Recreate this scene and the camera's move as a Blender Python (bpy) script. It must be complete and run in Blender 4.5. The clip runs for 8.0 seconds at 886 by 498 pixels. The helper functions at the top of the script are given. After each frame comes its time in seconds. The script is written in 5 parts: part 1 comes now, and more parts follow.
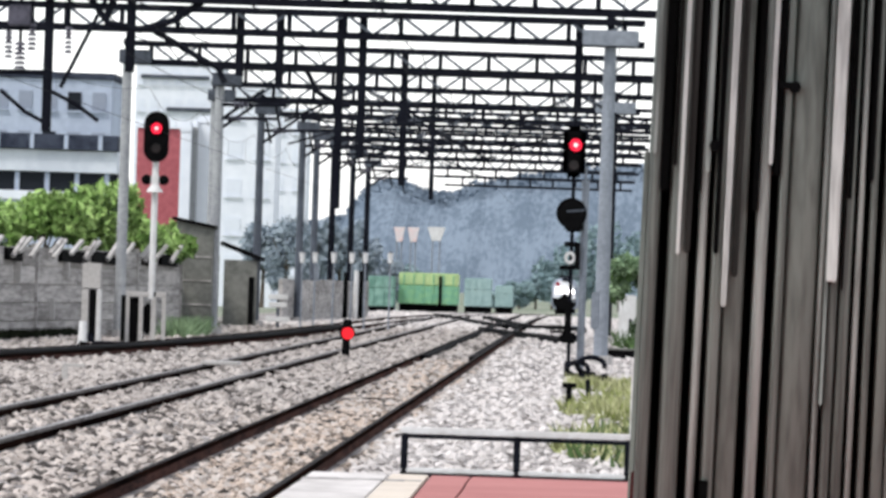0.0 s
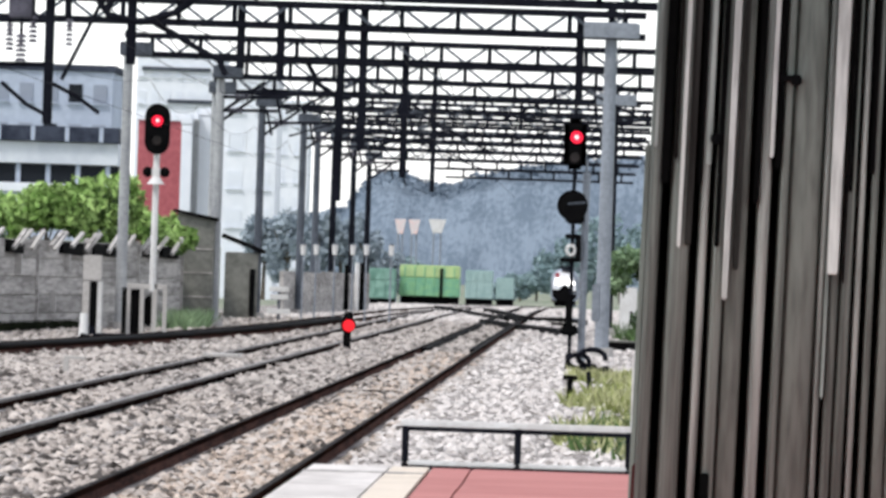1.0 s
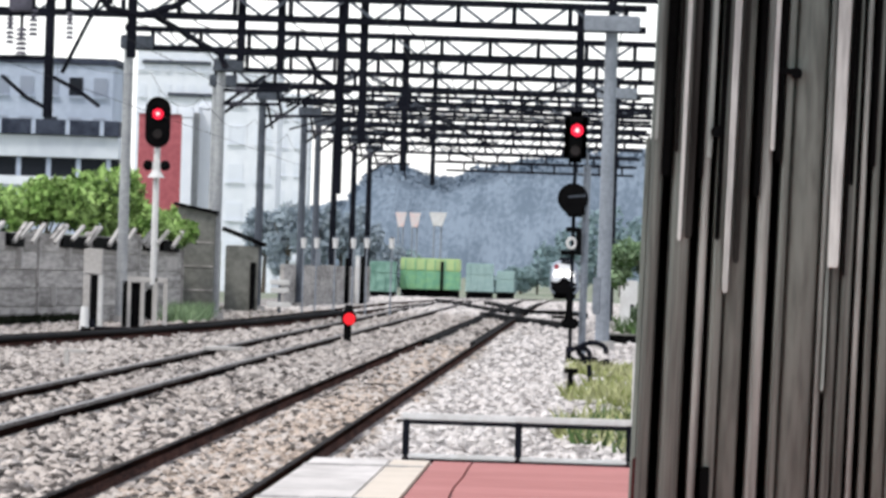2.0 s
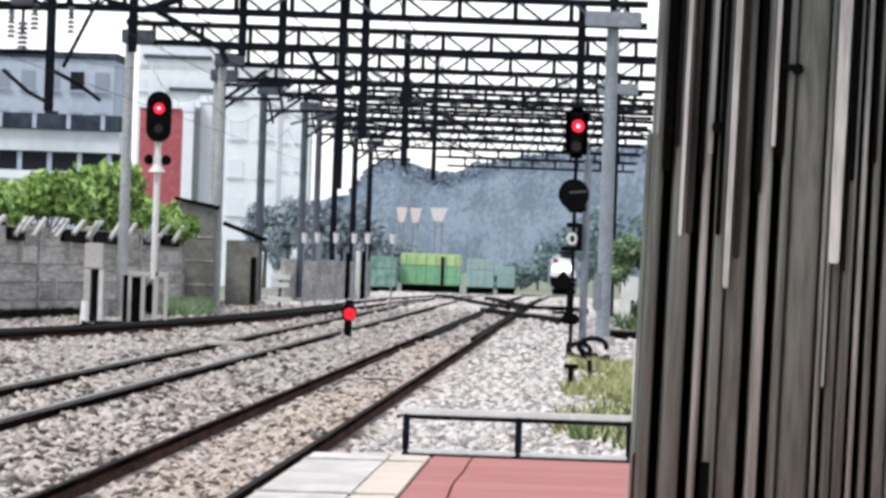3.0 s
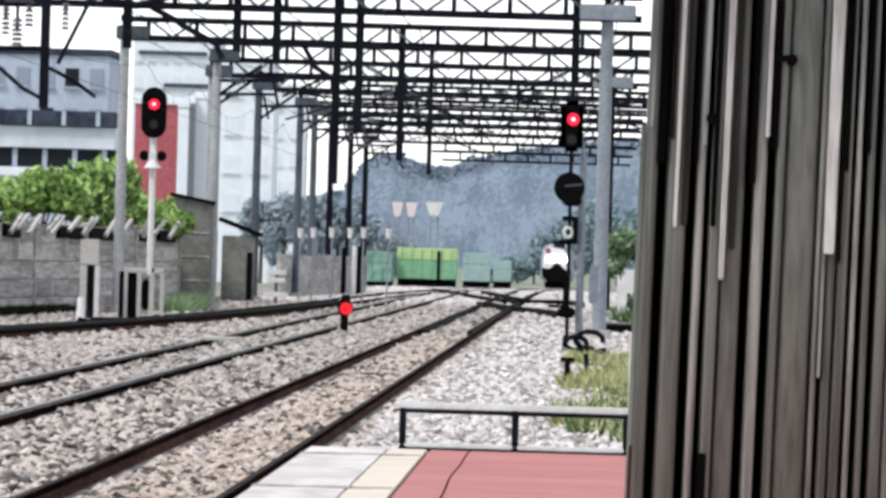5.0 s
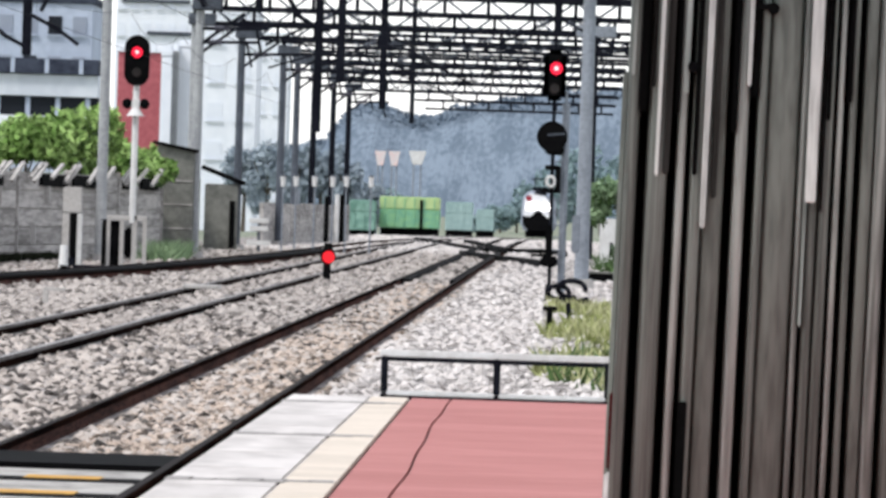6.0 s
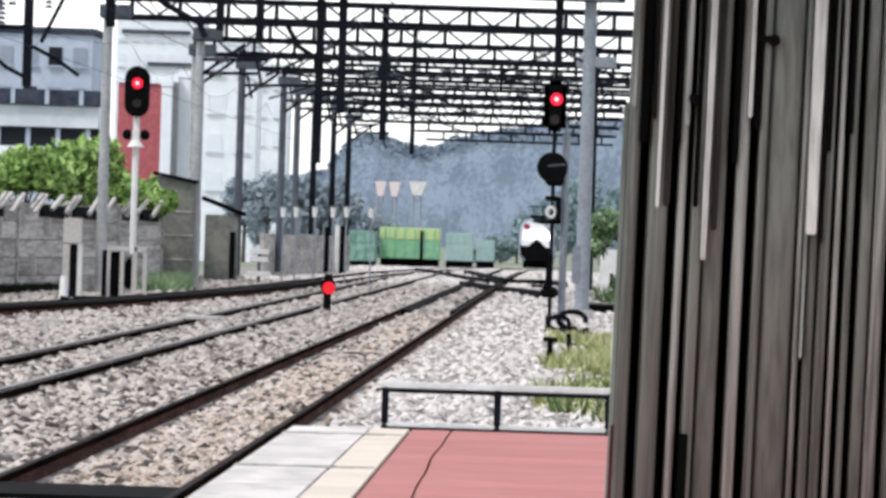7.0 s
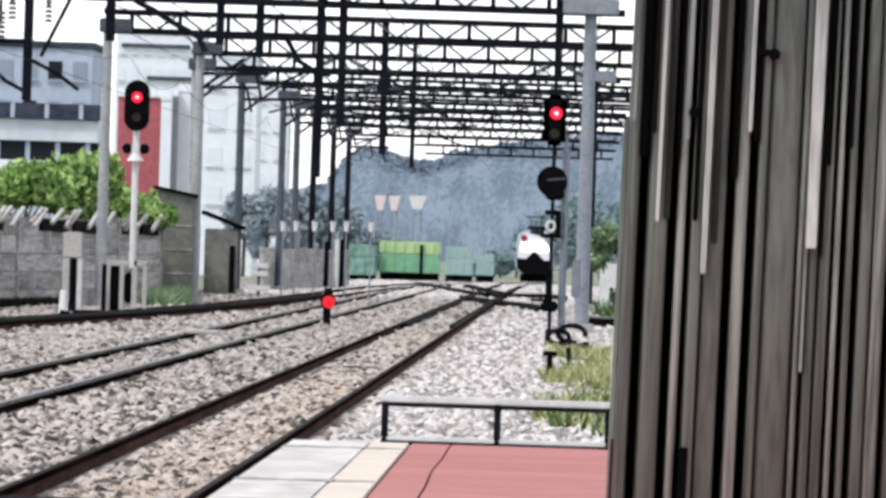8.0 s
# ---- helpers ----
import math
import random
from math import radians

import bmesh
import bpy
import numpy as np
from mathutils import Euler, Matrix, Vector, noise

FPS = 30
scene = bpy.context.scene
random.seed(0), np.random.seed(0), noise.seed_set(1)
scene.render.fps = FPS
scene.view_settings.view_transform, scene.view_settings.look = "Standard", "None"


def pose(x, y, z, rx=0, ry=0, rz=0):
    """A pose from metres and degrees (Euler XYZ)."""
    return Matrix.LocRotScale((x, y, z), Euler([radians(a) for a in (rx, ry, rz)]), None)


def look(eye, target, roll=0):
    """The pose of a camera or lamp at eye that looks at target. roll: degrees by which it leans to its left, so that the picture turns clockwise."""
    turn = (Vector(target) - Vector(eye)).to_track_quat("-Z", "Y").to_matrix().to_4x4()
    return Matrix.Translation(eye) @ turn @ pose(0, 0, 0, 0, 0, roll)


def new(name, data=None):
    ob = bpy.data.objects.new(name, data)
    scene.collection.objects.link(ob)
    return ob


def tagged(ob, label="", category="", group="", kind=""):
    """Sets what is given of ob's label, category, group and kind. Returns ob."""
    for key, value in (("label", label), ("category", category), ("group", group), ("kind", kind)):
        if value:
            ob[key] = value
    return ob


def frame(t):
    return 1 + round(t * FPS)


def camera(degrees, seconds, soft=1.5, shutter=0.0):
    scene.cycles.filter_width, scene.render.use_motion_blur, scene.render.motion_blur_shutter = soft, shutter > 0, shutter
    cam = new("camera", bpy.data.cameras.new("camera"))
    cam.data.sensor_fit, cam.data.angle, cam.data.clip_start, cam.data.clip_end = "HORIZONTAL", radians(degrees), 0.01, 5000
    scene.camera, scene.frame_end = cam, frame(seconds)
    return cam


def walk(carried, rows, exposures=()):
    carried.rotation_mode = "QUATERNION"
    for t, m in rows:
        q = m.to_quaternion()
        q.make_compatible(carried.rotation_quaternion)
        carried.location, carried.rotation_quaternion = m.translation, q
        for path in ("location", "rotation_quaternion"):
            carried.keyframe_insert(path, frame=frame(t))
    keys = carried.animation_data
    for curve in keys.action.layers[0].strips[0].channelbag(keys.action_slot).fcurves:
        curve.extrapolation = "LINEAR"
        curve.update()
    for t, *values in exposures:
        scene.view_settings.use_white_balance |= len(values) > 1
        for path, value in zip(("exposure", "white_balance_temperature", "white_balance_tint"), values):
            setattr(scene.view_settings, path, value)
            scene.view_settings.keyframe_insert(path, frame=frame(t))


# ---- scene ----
# Camera: a long lens held by hand on the platform, panning a little.
cam = camera(6.41, 8.0, soft=3.1)
FIRST = pose(0, 0, 1.94, 90.214, 0, 1.076) @ pose(0, 0, 0, 0, 0, 1.9)
# seconds, sideways and upward shift of the hand (m), turn up, turn left, lean (degrees)
ROWS = [
    (0.0, 0.0, 0.0, 0.0, 0.0, 0.0),
    (0.5, 0.0, 0.003, -0.032, -0.001, 0.024),
    (1.0, 0.0, 0.003, -0.057, 0.007, 0.005),
    (1.5, 0.0, 0.005, -0.085, 0.009, -0.085),
    (3.0, 0.0, 0.001, -0.140, 0.016, 0.138),
    (3.5, 0.0, 0.001, -0.158, 0.016, 0.106),
    (4.0, 0.002, 0.001, -0.162, 0.036, -0.350),
    (4.2, 0.002, 0.000, -0.155, 0.036, -0.300),
    (5.3, 0.005, -0.004, -0.221, -0.059, -0.160),
    (5.4, 0.006, -0.004, -0.344, -0.088, -0.150),
    (5.5, 0.007, -0.004, -0.430, -0.109, -0.145),
    (5.6, 0.007, -0.005, -0.477, -0.125, -0.120),
    (5.7, 0.008, -0.006, -0.520, -0.135, -0.100),
    (5.8, 0.009, -0.007, -0.534, -0.136, -0.080),
    (6.0, 0.009, -0.008, -0.551, -0.137, -0.052),
    (6.2, 0.008, -0.006, -0.540, -0.136, -0.080),
    (6.5, 0.007, -0.003, -0.498, -0.141, -0.114),
    (6.8, 0.006, -0.003, -0.385, -0.138, -0.090),
    (7.0, 0.006, -0.003, -0.329, -0.136, -0.075),
    (7.2, 0.006, -0.004, -0.279, -0.142, -0.065),
    (7.5, 0.006, -0.006, -0.221, -0.156, -0.051),
    (8.0, 0.005, -0.004, -0.227, -0.138, -0.069),
]
walk(cam, [(t, Matrix.Translation((x, 0, z)) @ FIRST @ pose(0, 0, 0, up, left, lean)) for t, x, z, up, left, lean in ROWS],
     exposures=[(0.0, 0.95), (8.0, 0.95)])

# ---- daylight: bright thin overcast ----
world = bpy.data.worlds.new("sky")
scene.world = world
world.use_nodes = True
wn = world.node_tree
sky = wn.nodes.new("ShaderNodeTexSky")
sky.sky_type, sky.sun_disc = "NISHITA", False
sky.sun_elevation, sky.sun_rotation = radians(58), radians(-60)
sky.dust_density, sky.air_density, sky.ozone_density = 0.6, 1.0, 1.0
grey = wn.nodes.new("ShaderNodeHueSaturation")
grey.inputs["Saturation"].default_value = 0.22
wn.links.new(sky.outputs["Color"], grey.inputs["Color"])
cool = wn.nodes.new("ShaderNodeMix")
cool.data_type, cool.blend_type = "RGBA", "MULTIPLY"
cool.inputs["Factor"].default_value, cool.inputs["B"].default_value = 1.0, (0.98, 0.992, 1.035, 1)
wn.links.new(grey.outputs["Color"], cool.inputs["A"])
wn.links.new(cool.outputs["Result"], wn.nodes["Background"].inputs["Color"])
wn.nodes["Background"].inputs["Strength"].default_value = 0.138
sun = new("sun", bpy.data.lights.new("sun", "SUN"))
sun.data.energy, sun.data.angle, sun.data.color = 1.1, radians(12), (1.0, 0.96, 0.9)
sun.matrix_world = look((0, 0, 60), (0 + 60 * math.sin(radians(60)) * 0.6, 35, 0))


# ---- materials ----
def mat(name, color, rough=0.7, metal=0.0, second=None, scale=6.0, amount=0.5, bump=0.0, fine=40.0, stretch=(1, 1, 1),
        islands=0.0, glow=None, power=0.0, spread=0.15, shine=0.25, bias=2.2):
    """Base colour mixed with a second one by noise at two scales, with fine relief."""
    m = bpy.data.materials.new(name)
    m.use_nodes = True
    t = m.node_tree
    b = t.nodes["Principled BSDF"]
    b.inputs["Roughness"].default_value, b.inputs["Metallic"].default_value = rough, metal
    b.inputs["Specular IOR Level"].default_value = shine
    second = second or tuple(c * 0.6 for c in color)
    co = t.nodes.new("ShaderNodeTexCoord")
    mp = t.nodes.new("ShaderNodeMapping")
    mp.inputs["Scale"].default_value = stretch
    t.links.new(co.outputs["Object"], mp.inputs["Vector"])
    if islands:
        oi, far = t.nodes.new("ShaderNodeObjectInfo"), t.nodes.new("ShaderNodeMath")
        far.operation, far.inputs[1].default_value = "MULTIPLY", 60.0
        t.links.new(oi.outputs["Random"], far.inputs[0])
        t.links.new(far.outputs[0], mp.inputs["Location"])
    big, small = t.nodes.new("ShaderNodeTexNoise"), t.nodes.new("ShaderNodeTexNoise")
    for n, s, d in ((big, scale, 4), (small, fine, 3)):
        n.inputs["Scale"].default_value, n.inputs["Detail"].default_value = s, d
        t.links.new(mp.outputs["Vector"], n.inputs["Vector"])
    add = t.nodes.new("ShaderNodeMath")
    add.operation = "ADD"
    t.links.new(big.outputs["Fac"], add.inputs[0])
    t.links.new(small.outputs["Fac"], add.inputs[1])
    rng = t.nodes.new("ShaderNodeMapRange")
    rng.inputs["From Min"].default_value, rng.inputs["From Max"].default_value = 1 - spread, 1 + spread
    rng.inputs["To Max"].default_value = amount
    t.links.new(add.outputs[0], rng.inputs["Value"])
    mix = t.nodes.new("ShaderNodeMix")
    mix.data_type = "RGBA"
    mix.inputs["A"].default_value, mix.inputs["B"].default_value = (*color, 1), (*second, 1)
    t.links.new(rng.outputs["Result"], mix.inputs["Factor"])
    out = mix.outputs["Result"]
    if islands:
        geo, info = t.nodes.new("ShaderNodeNewGeometry"), t.nodes.new("ShaderNodeObjectInfo")
        sm = t.nodes.new("ShaderNodeMath")
        sm.operation = "ADD"
        t.links.new(geo.outputs["Random Per Island"], sm.inputs[0])
        t.links.new(info.outputs["Random"], sm.inputs[1])
        fr = t.nodes.new("ShaderNodeMath")
        fr.operation = "FRACT"
        t.links.new(sm.outputs[0], fr.inputs[0])
        r2 = t.nodes.new("ShaderNodeMapRange")
        r2.inputs["To Min"].default_value, r2.inputs["To Max"].default_value = 1.1, 1.1 - islands
        pw = t.nodes.new("ShaderNodeMath")
        pw.operation, pw.inputs[1].default_value = "POWER", bias
        t.links.new(fr.outputs[0], pw.inputs[0])
        t.links.new(pw.outputs[0], r2.inputs["Value"])
        hs = t.nodes.new("ShaderNodeHueSaturation")
        t.links.new(out, hs.inputs["Color"])
        t.links.new(r2.outputs["Result"], hs.inputs["Value"])
        out = hs.outputs["Color"]
    t.links.new(out, b.inputs["Base Color"])
    if bump:
        bp = t.nodes.new("ShaderNodeBump")
        bp.inputs["Strength"].default_value, bp.inputs["Distance"].default_value = bump, 0.02
        t.links.new(add.outputs[0], bp.inputs["Height"])
        t.links.new(bp.outputs["Normal"], b.inputs["Normal"])
    if glow:
        b.inputs["Emission Color"].default_value = (*glow, 1)
        b.inputs["Emission Strength"].default_value = power
    return m


M = {
    # the dark second tone paints the shaded gaps between ballast stones
    "gravel": mat("gravel", (0.46, 0.425, 0.405), 0.95, second=(0.10, 0.088, 0.08), scale=2.4, fine=9.0, amount=1.0, bump=0.6, spread=0.2, shine=0.05),
    "earth": mat("earth", (0.30, 0.30, 0.24), 0.95, second=(0.10, 0.15, 0.08), scale=0.06, fine=0.9, amount=0.9),
    "stone": mat("stone", (0.61, 0.553, 0.508), 0.9, second=(0.46, 0.40, 0.36), scale=0.35, fine=2.0, amount=0.9, islands=1.0, shine=0.05, bias=3.0, spread=0.25),
    "clean_stone": mat("clean_stone", (0.68, 0.64, 0.615), 0.9, second=(0.55, 0.505, 0.48), scale=0.3, fine=1.5, amount=0.9, islands=0.6, shine=0.05, bias=4.2, spread=0.25),
    "mid_stone": mat("mid_stone", (0.54, 0.495, 0.46), 0.9, second=(0.39, 0.345, 0.317), scale=0.3, fine=1.5, amount=0.9, islands=0.9, shine=0.05, bias=2.8, spread=0.25),
    "gap_shade_stone": mat("gap_shade_stone", (0.13, 0.115, 0.108), 0.9, second=(0.05, 0.045, 0.042), scale=0.5, fine=3.0, amount=0.9, islands=0.4, shine=0.05),
    "rusty_stone": mat("rusty_stone", (0.59, 0.495, 0.425), 0.9, second=(0.44, 0.35, 0.285), scale=0.7, fine=9.0, amount=0.8, islands=0.95, shine=0.05, bias=2.8),
    "rail": mat("rail", (0.016, 0.008, 0.006), 0.95, 0.0, second=(0.004, 0.003, 0.003), scale=0.6, fine=9.0, amount=1.0, shine=0.0, spread=0.12, stretch=(8, 0.4, 8)),
    "rail_web": mat("rail_web", (0.095, 0.043, 0.034), 0.9, 0.0, second=(0.026, 0.012, 0.010), scale=1.2, fine=9.0, amount=1.0, shine=0.02, spread=0.15, stretch=(6, 0.3, 6)),
    "rail_worn": mat("rail_worn", (0.25, 0.235, 0.228), 0.6, 0.2, second=(0.12, 0.108, 0.103), scale=1.0, stretch=(1, 0.1, 1), shine=0.2),
    "rail_grey": mat("rail_grey", (0.17, 0.155, 0.148), 0.8, 0.0, second=(0.07, 0.06, 0.056), scale=1.2, fine=9.0, amount=1.0, shine=0.1, spread=0.15, stretch=(6, 0.3, 6)),
    "mortar": mat("mortar", (0.36, 0.34, 0.325), 0.9, second=(0.26, 0.245, 0.235), scale=2.0, fine=12.0, amount=0.8, shine=0.1),
    "insulator_glaze": mat("insulator_glaze", (0.10, 0.095, 0.125), 0.5, second=(0.05, 0.048, 0.065), scale=4.0, fine=12.0, amount=0.8, shine=0.3),
    # dark tone for shade painted between the pillar's ribs
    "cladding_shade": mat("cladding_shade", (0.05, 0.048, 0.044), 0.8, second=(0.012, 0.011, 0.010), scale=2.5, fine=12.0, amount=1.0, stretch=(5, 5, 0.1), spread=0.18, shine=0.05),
    "rail_top": mat("rail_top", (0.014, 0.010, 0.009), 0.8, 0.0, second=(0.006, 0.005, 0.005), scale=1.0, stretch=(1, 0.1, 1), shine=0.05),
    "concrete": mat("concrete", (0.52, 0.50, 0.48), 0.85, second=(0.34, 0.32, 0.30), scale=0.9, fine=14.0, bump=0.3),
    "coping": mat("coping", (0.62, 0.582, 0.555), 0.85, second=(0.42, 0.392, 0.372), scale=0.9, fine=2.6, amount=0.85, bump=0.1, stretch=(1.6, 0.35, 1), islands=0.08, spread=0.2, shine=0.1),
    "tactile": mat("tactile", (0.64, 0.56, 0.475), 0.8, second=(0.55, 0.48, 0.40), scale=1.5, fine=9.0, amount=0.8, bump=0.1, islands=0.10, shine=0.1, spread=0.25),
    "red_paving": mat("red_paving", (0.475, 0.205, 0.19), 0.9, second=(0.38, 0.15, 0.14), scale=0.5, fine=5.0, amount=0.9, bump=0.25, stretch=(0.5, 1.6, 1), spread=0.22, shine=0.1),
    "joint": mat("joint", (0.10, 0.06, 0.055), 0.9),
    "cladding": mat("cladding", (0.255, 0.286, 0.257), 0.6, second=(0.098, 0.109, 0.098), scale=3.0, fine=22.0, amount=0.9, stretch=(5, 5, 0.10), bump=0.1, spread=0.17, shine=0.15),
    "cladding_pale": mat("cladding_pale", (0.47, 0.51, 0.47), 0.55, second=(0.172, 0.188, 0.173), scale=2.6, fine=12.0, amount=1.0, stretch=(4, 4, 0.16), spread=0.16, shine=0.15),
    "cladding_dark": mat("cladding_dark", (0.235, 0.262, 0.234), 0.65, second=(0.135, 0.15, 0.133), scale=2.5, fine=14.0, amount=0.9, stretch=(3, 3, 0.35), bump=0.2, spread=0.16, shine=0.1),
    # pale colour of the reflected streaks on the pillar
    "flashing": mat("flashing", (0.70, 0.71, 0.67), 0.5, second=(0.42, 0.425, 0.40), scale=3.0, fine=20.0, amount=0.9, stretch=(3, 3, 0.25), shine=0.3),
    "dark_red": mat("dark_red", (0.07, 0.010, 0.012), 0.7, second=(0.04, 0.008, 0.008), scale=3.0, shine=0.1),
    "roof_sheet": mat("roof_sheet", (0.30, 0.31, 0.32), 0.6, second=(0.22, 0.225, 0.23), scale=0.8, fine=6.0, amount=0.8),
    # near-black that paints the shade in the pillar's grooves
    "groove_shade": mat("groove_shade", (0.005, 0.005, 0.005), 1.0, shine=0.0),
    "white_paint": mat("white_paint", (0.75, 0.75, 0.74), 0.5, second=(0.50, 0.48, 0.46), scale=2.0, fine=20.0, amount=0.5),
    "grey_steel": mat("grey_steel", (0.10, 0.114, 0.14), 0.6, 0.1, second=(0.045, 0.052, 0.066), scale=1.2, fine=9.0, amount=0.9, spread=0.25),
    "pale_steel": mat("pale_steel", (0.30, 0.33, 0.375), 0.6, 0.1, second=(0.19, 0.21, 0.24), scale=1.2, fine=9.0, amount=0.9, spread=0.25),
    "galvanised": mat("galvanised", (0.43, 0.44, 0.45), 0.6, 0.1, second=(0.26, 0.27, 0.285), scale=0.9, fine=9.0, amount=0.9, spread=0.25),
    "dark_steel": mat("dark_steel", (0.011, 0.012, 0.018), 0.85, second=(0.005, 0.0055, 0.009), scale=1.5, fine=14.0, amount=0.8, shine=0.05),
    "wire": mat("wire", (0.010, 0.010, 0.012), 0.8, shine=0.05),
    "black": mat("black", (0.0035, 0.0035, 0.004), 0.9, second=(0.008, 0.008, 0.008), scale=4.0, shine=0.03),
    "red_lamp": mat("red_lamp", (0.5, 0.005, 0.02), 0.3, glow=(1.0, 0.012, 0.05), power=0.75),
    "red_lamp_core": mat("red_lamp_core", (0.8, 0.2, 0.2), 0.3, glow=(1.0, 0.30, 0.30), power=1.8),
    "dark_lens": mat("dark_lens", (0.03, 0.02, 0.02), 0.15),
    "dwarf_red": mat("dwarf_red", (0.7, 0.02, 0.03), 0.5, glow=(1.0, 0.02, 0.03), power=0.38, shine=0.05),
    "block_wall": mat("block_wall", (0.50, 0.475, 0.455), 0.9, second=(0.21, 0.198, 0.188), scale=0.9, fine=5.0, amount=0.95, bump=0.2, islands=0.3, spread=0.2, shine=0.1, stretch=(1, 0.16, 1.8)),
    "dark_concrete": mat("dark_concrete", (0.235, 0.235, 0.215), 0.9, second=(0.115, 0.117, 0.105), scale=0.8, fine=5.0, amount=0.9, bump=0.4, spread=0.25, shine=0.1),
    "leaf": mat("leaf", (0.44, 0.62, 0.22), 0.75, second=(0.10, 0.21, 0.04), scale=0.45, fine=2.4, amount=0.95, islands=0.7, shine=0.1, spread=0.2),
    "pale_leaf": mat("pale_leaf", (0.33, 0.44, 0.26), 0.8, second=(0.15, 0.24, 0.13), scale=0.6, fine=3.0, amount=0.95, islands=0.5, shine=0.05, spread=0.22),
    # dark green of weeds; also paints the shade inside bushes and tree
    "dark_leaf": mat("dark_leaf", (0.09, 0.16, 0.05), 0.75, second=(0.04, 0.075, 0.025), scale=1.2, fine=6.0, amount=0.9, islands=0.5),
    "foot_band": mat("foot_band", (0.028, 0.034, 0.020), 0.9, second=(0.012, 0.014, 0.010), scale=1.2, fine=6.0, amount=0.9, islands=0.5, shine=0.02),
    "grass": mat("grass", (0.50, 0.50, 0.28), 0.85, second=(0.19, 0.23, 0.06), scale=0.8, fine=2.2, amount=0.95, islands=0.5, spread=0.16, shine=0.05, stretch=(1, 0.3, 1)),
    "bark": mat("bark", (0.12, 0.10, 0.08), 0.9),
    "render_white": mat("render_white", (0.83, 0.86, 0.91), 0.8, second=(0.70, 0.74, 0.80), scale=0.12, fine=0.9, amount=0.8, spread=0.25, shine=0.1),
    "render_blue": mat("render_blue", (0.47, 0.53, 0.64), 0.8, second=(0.38, 0.43, 0.54), scale=0.2, fine=1.4, amount=0.8, shine=0.1),
    "render_pale": mat("render_pale", (0.68, 0.72, 0.78), 0.8, second=(0.56, 0.60, 0.67), scale=0.2, fine=1.4, amount=0.8, shine=0.1),
    "roof_blue": mat("roof_blue", (0.030, 0.036, 0.055), 0.8, second=(0.065, 0.075, 0.105), scale=0.5, fine=2.0, amount=0.9, shine=0.05, spread=0.2),
    "red_brick": mat("red_brick", (0.46, 0.135, 0.15), 0.85, second=(0.35, 0.095, 0.11), scale=0.4, fine=3.0, amount=0.8, shine=0.1),
    "glass_dark": mat("glass_dark", (0.018, 0.021, 0.028), 0.5, shine=0.1),
    "glass_mid": mat("glass_mid", (0.30, 0.335, 0.41), 0.35, second=(0.22, 0.25, 0.32), scale=0.4, shine=0.2),
    "glass_pale": mat("glass_pale", (0.76, 0.80, 0.86), 0.35, second=(0.66, 0.70, 0.77), scale=0.4),
    # distance haze is mixed into the next three base colours
    "haze_hill": mat("haze_hill", (0.20, 0.245, 0.295), 0.95, second=(0.125, 0.16, 0.20), scale=0.06, fine=0.45, amount=1.0, spread=0.16, stretch=(1.6, 0.25, 0.7), islands=0.05, shine=0.0),
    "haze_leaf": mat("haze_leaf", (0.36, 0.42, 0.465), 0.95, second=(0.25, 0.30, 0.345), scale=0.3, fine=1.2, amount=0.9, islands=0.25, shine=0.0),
    "haze_green": mat("haze_green", (0.27, 0.36, 0.37), 0.95, second=(0.19, 0.27, 0.285), scale=0.3, fine=1.0, amount=0.9, islands=0.25, shine=0.0),
    # wagon greens, whitened to carry the haze in the paint colour
    "green_paint": mat("green_paint", (0.27, 0.52, 0.29), 0.6, second=(0.19, 0.43, 0.29), scale=0.5, fine=2.0, amount=0.9, shine=0.1),
    "lime_paint": mat("lime_paint", (0.50, 0.63, 0.30), 0.6, second=(0.38, 0.54, 0.27), scale=0.6, fine=2.0, amount=0.9, shine=0.1),
    "teal_paint": mat("teal_paint", (0.26, 0.43, 0.36), 0.6, second=(0.13, 0.26, 0.21), scale=0.9, fine=2.0, amount=0.9, shine=0.1),
    "pale_teal": mat("pale_teal", (0.36, 0.50, 0.48), 0.6, second=(0.28, 0.41, 0.40), scale=0.6, fine=2.0, amount=0.8),
    "pink_sign": mat("pink_sign", (0.78, 0.58, 0.56), 0.6, second=(0.70, 0.66, 0.66), scale=1.0, fine=3.0, amount=0.9),
    "train_white": mat("train_white", (0.82, 0.83, 0.85), 0.3, second=(0.70, 0.71, 0.74), scale=0.8, fine=5.0, amount=0.5),
    "train_grey": mat("train_grey", (0.30, 0.34, 0.40), 0.5, second=(0.20, 0.23, 0.28), scale=0.8, fine=5.0, amount=0.7, shine=0.1),
    "headlight": mat("headlight", (0.9, 0.9, 0.9), 0.2, glow=(1.0, 0.98, 0.95), power=3.0),
    "train_red": mat("train_red", (0.34, 0.03, 0.05), 0.4, second=(0.22, 0.02, 0.04), scale=2.0),
    "crossing_white": mat("crossing_white", (0.50, 0.48, 0.45), 0.85, second=(0.20, 0.19, 0.18), scale=1.2, fine=6.0, amount=0.9, spread=0.2, shine=0.1),
    "crossing_yellow": mat("crossing_yellow", (0.62, 0.34, 0.06), 0.8, second=(0.45, 0.25, 0.06), scale=2.0, fine=9.0, amount=0.8),
}


# ---- mesh helpers ----
def box(bm, c, s, turn=None, bevel=0.0):
    """A box about c with sides s, turned by a matrix, its edges bevelled."""
    m = Matrix.Translation(c) @ (turn or Matrix()) @ Matrix.Diagonal((*s, 1))
    r = bmesh.ops.create_cube(bm, size=1, matrix=m)
    if bevel:
        bmesh.ops.bevel(bm, geom=list({e for v in r["verts"] for e in v.link_edges}), offset=bevel, segments=2, affect="EDGES")


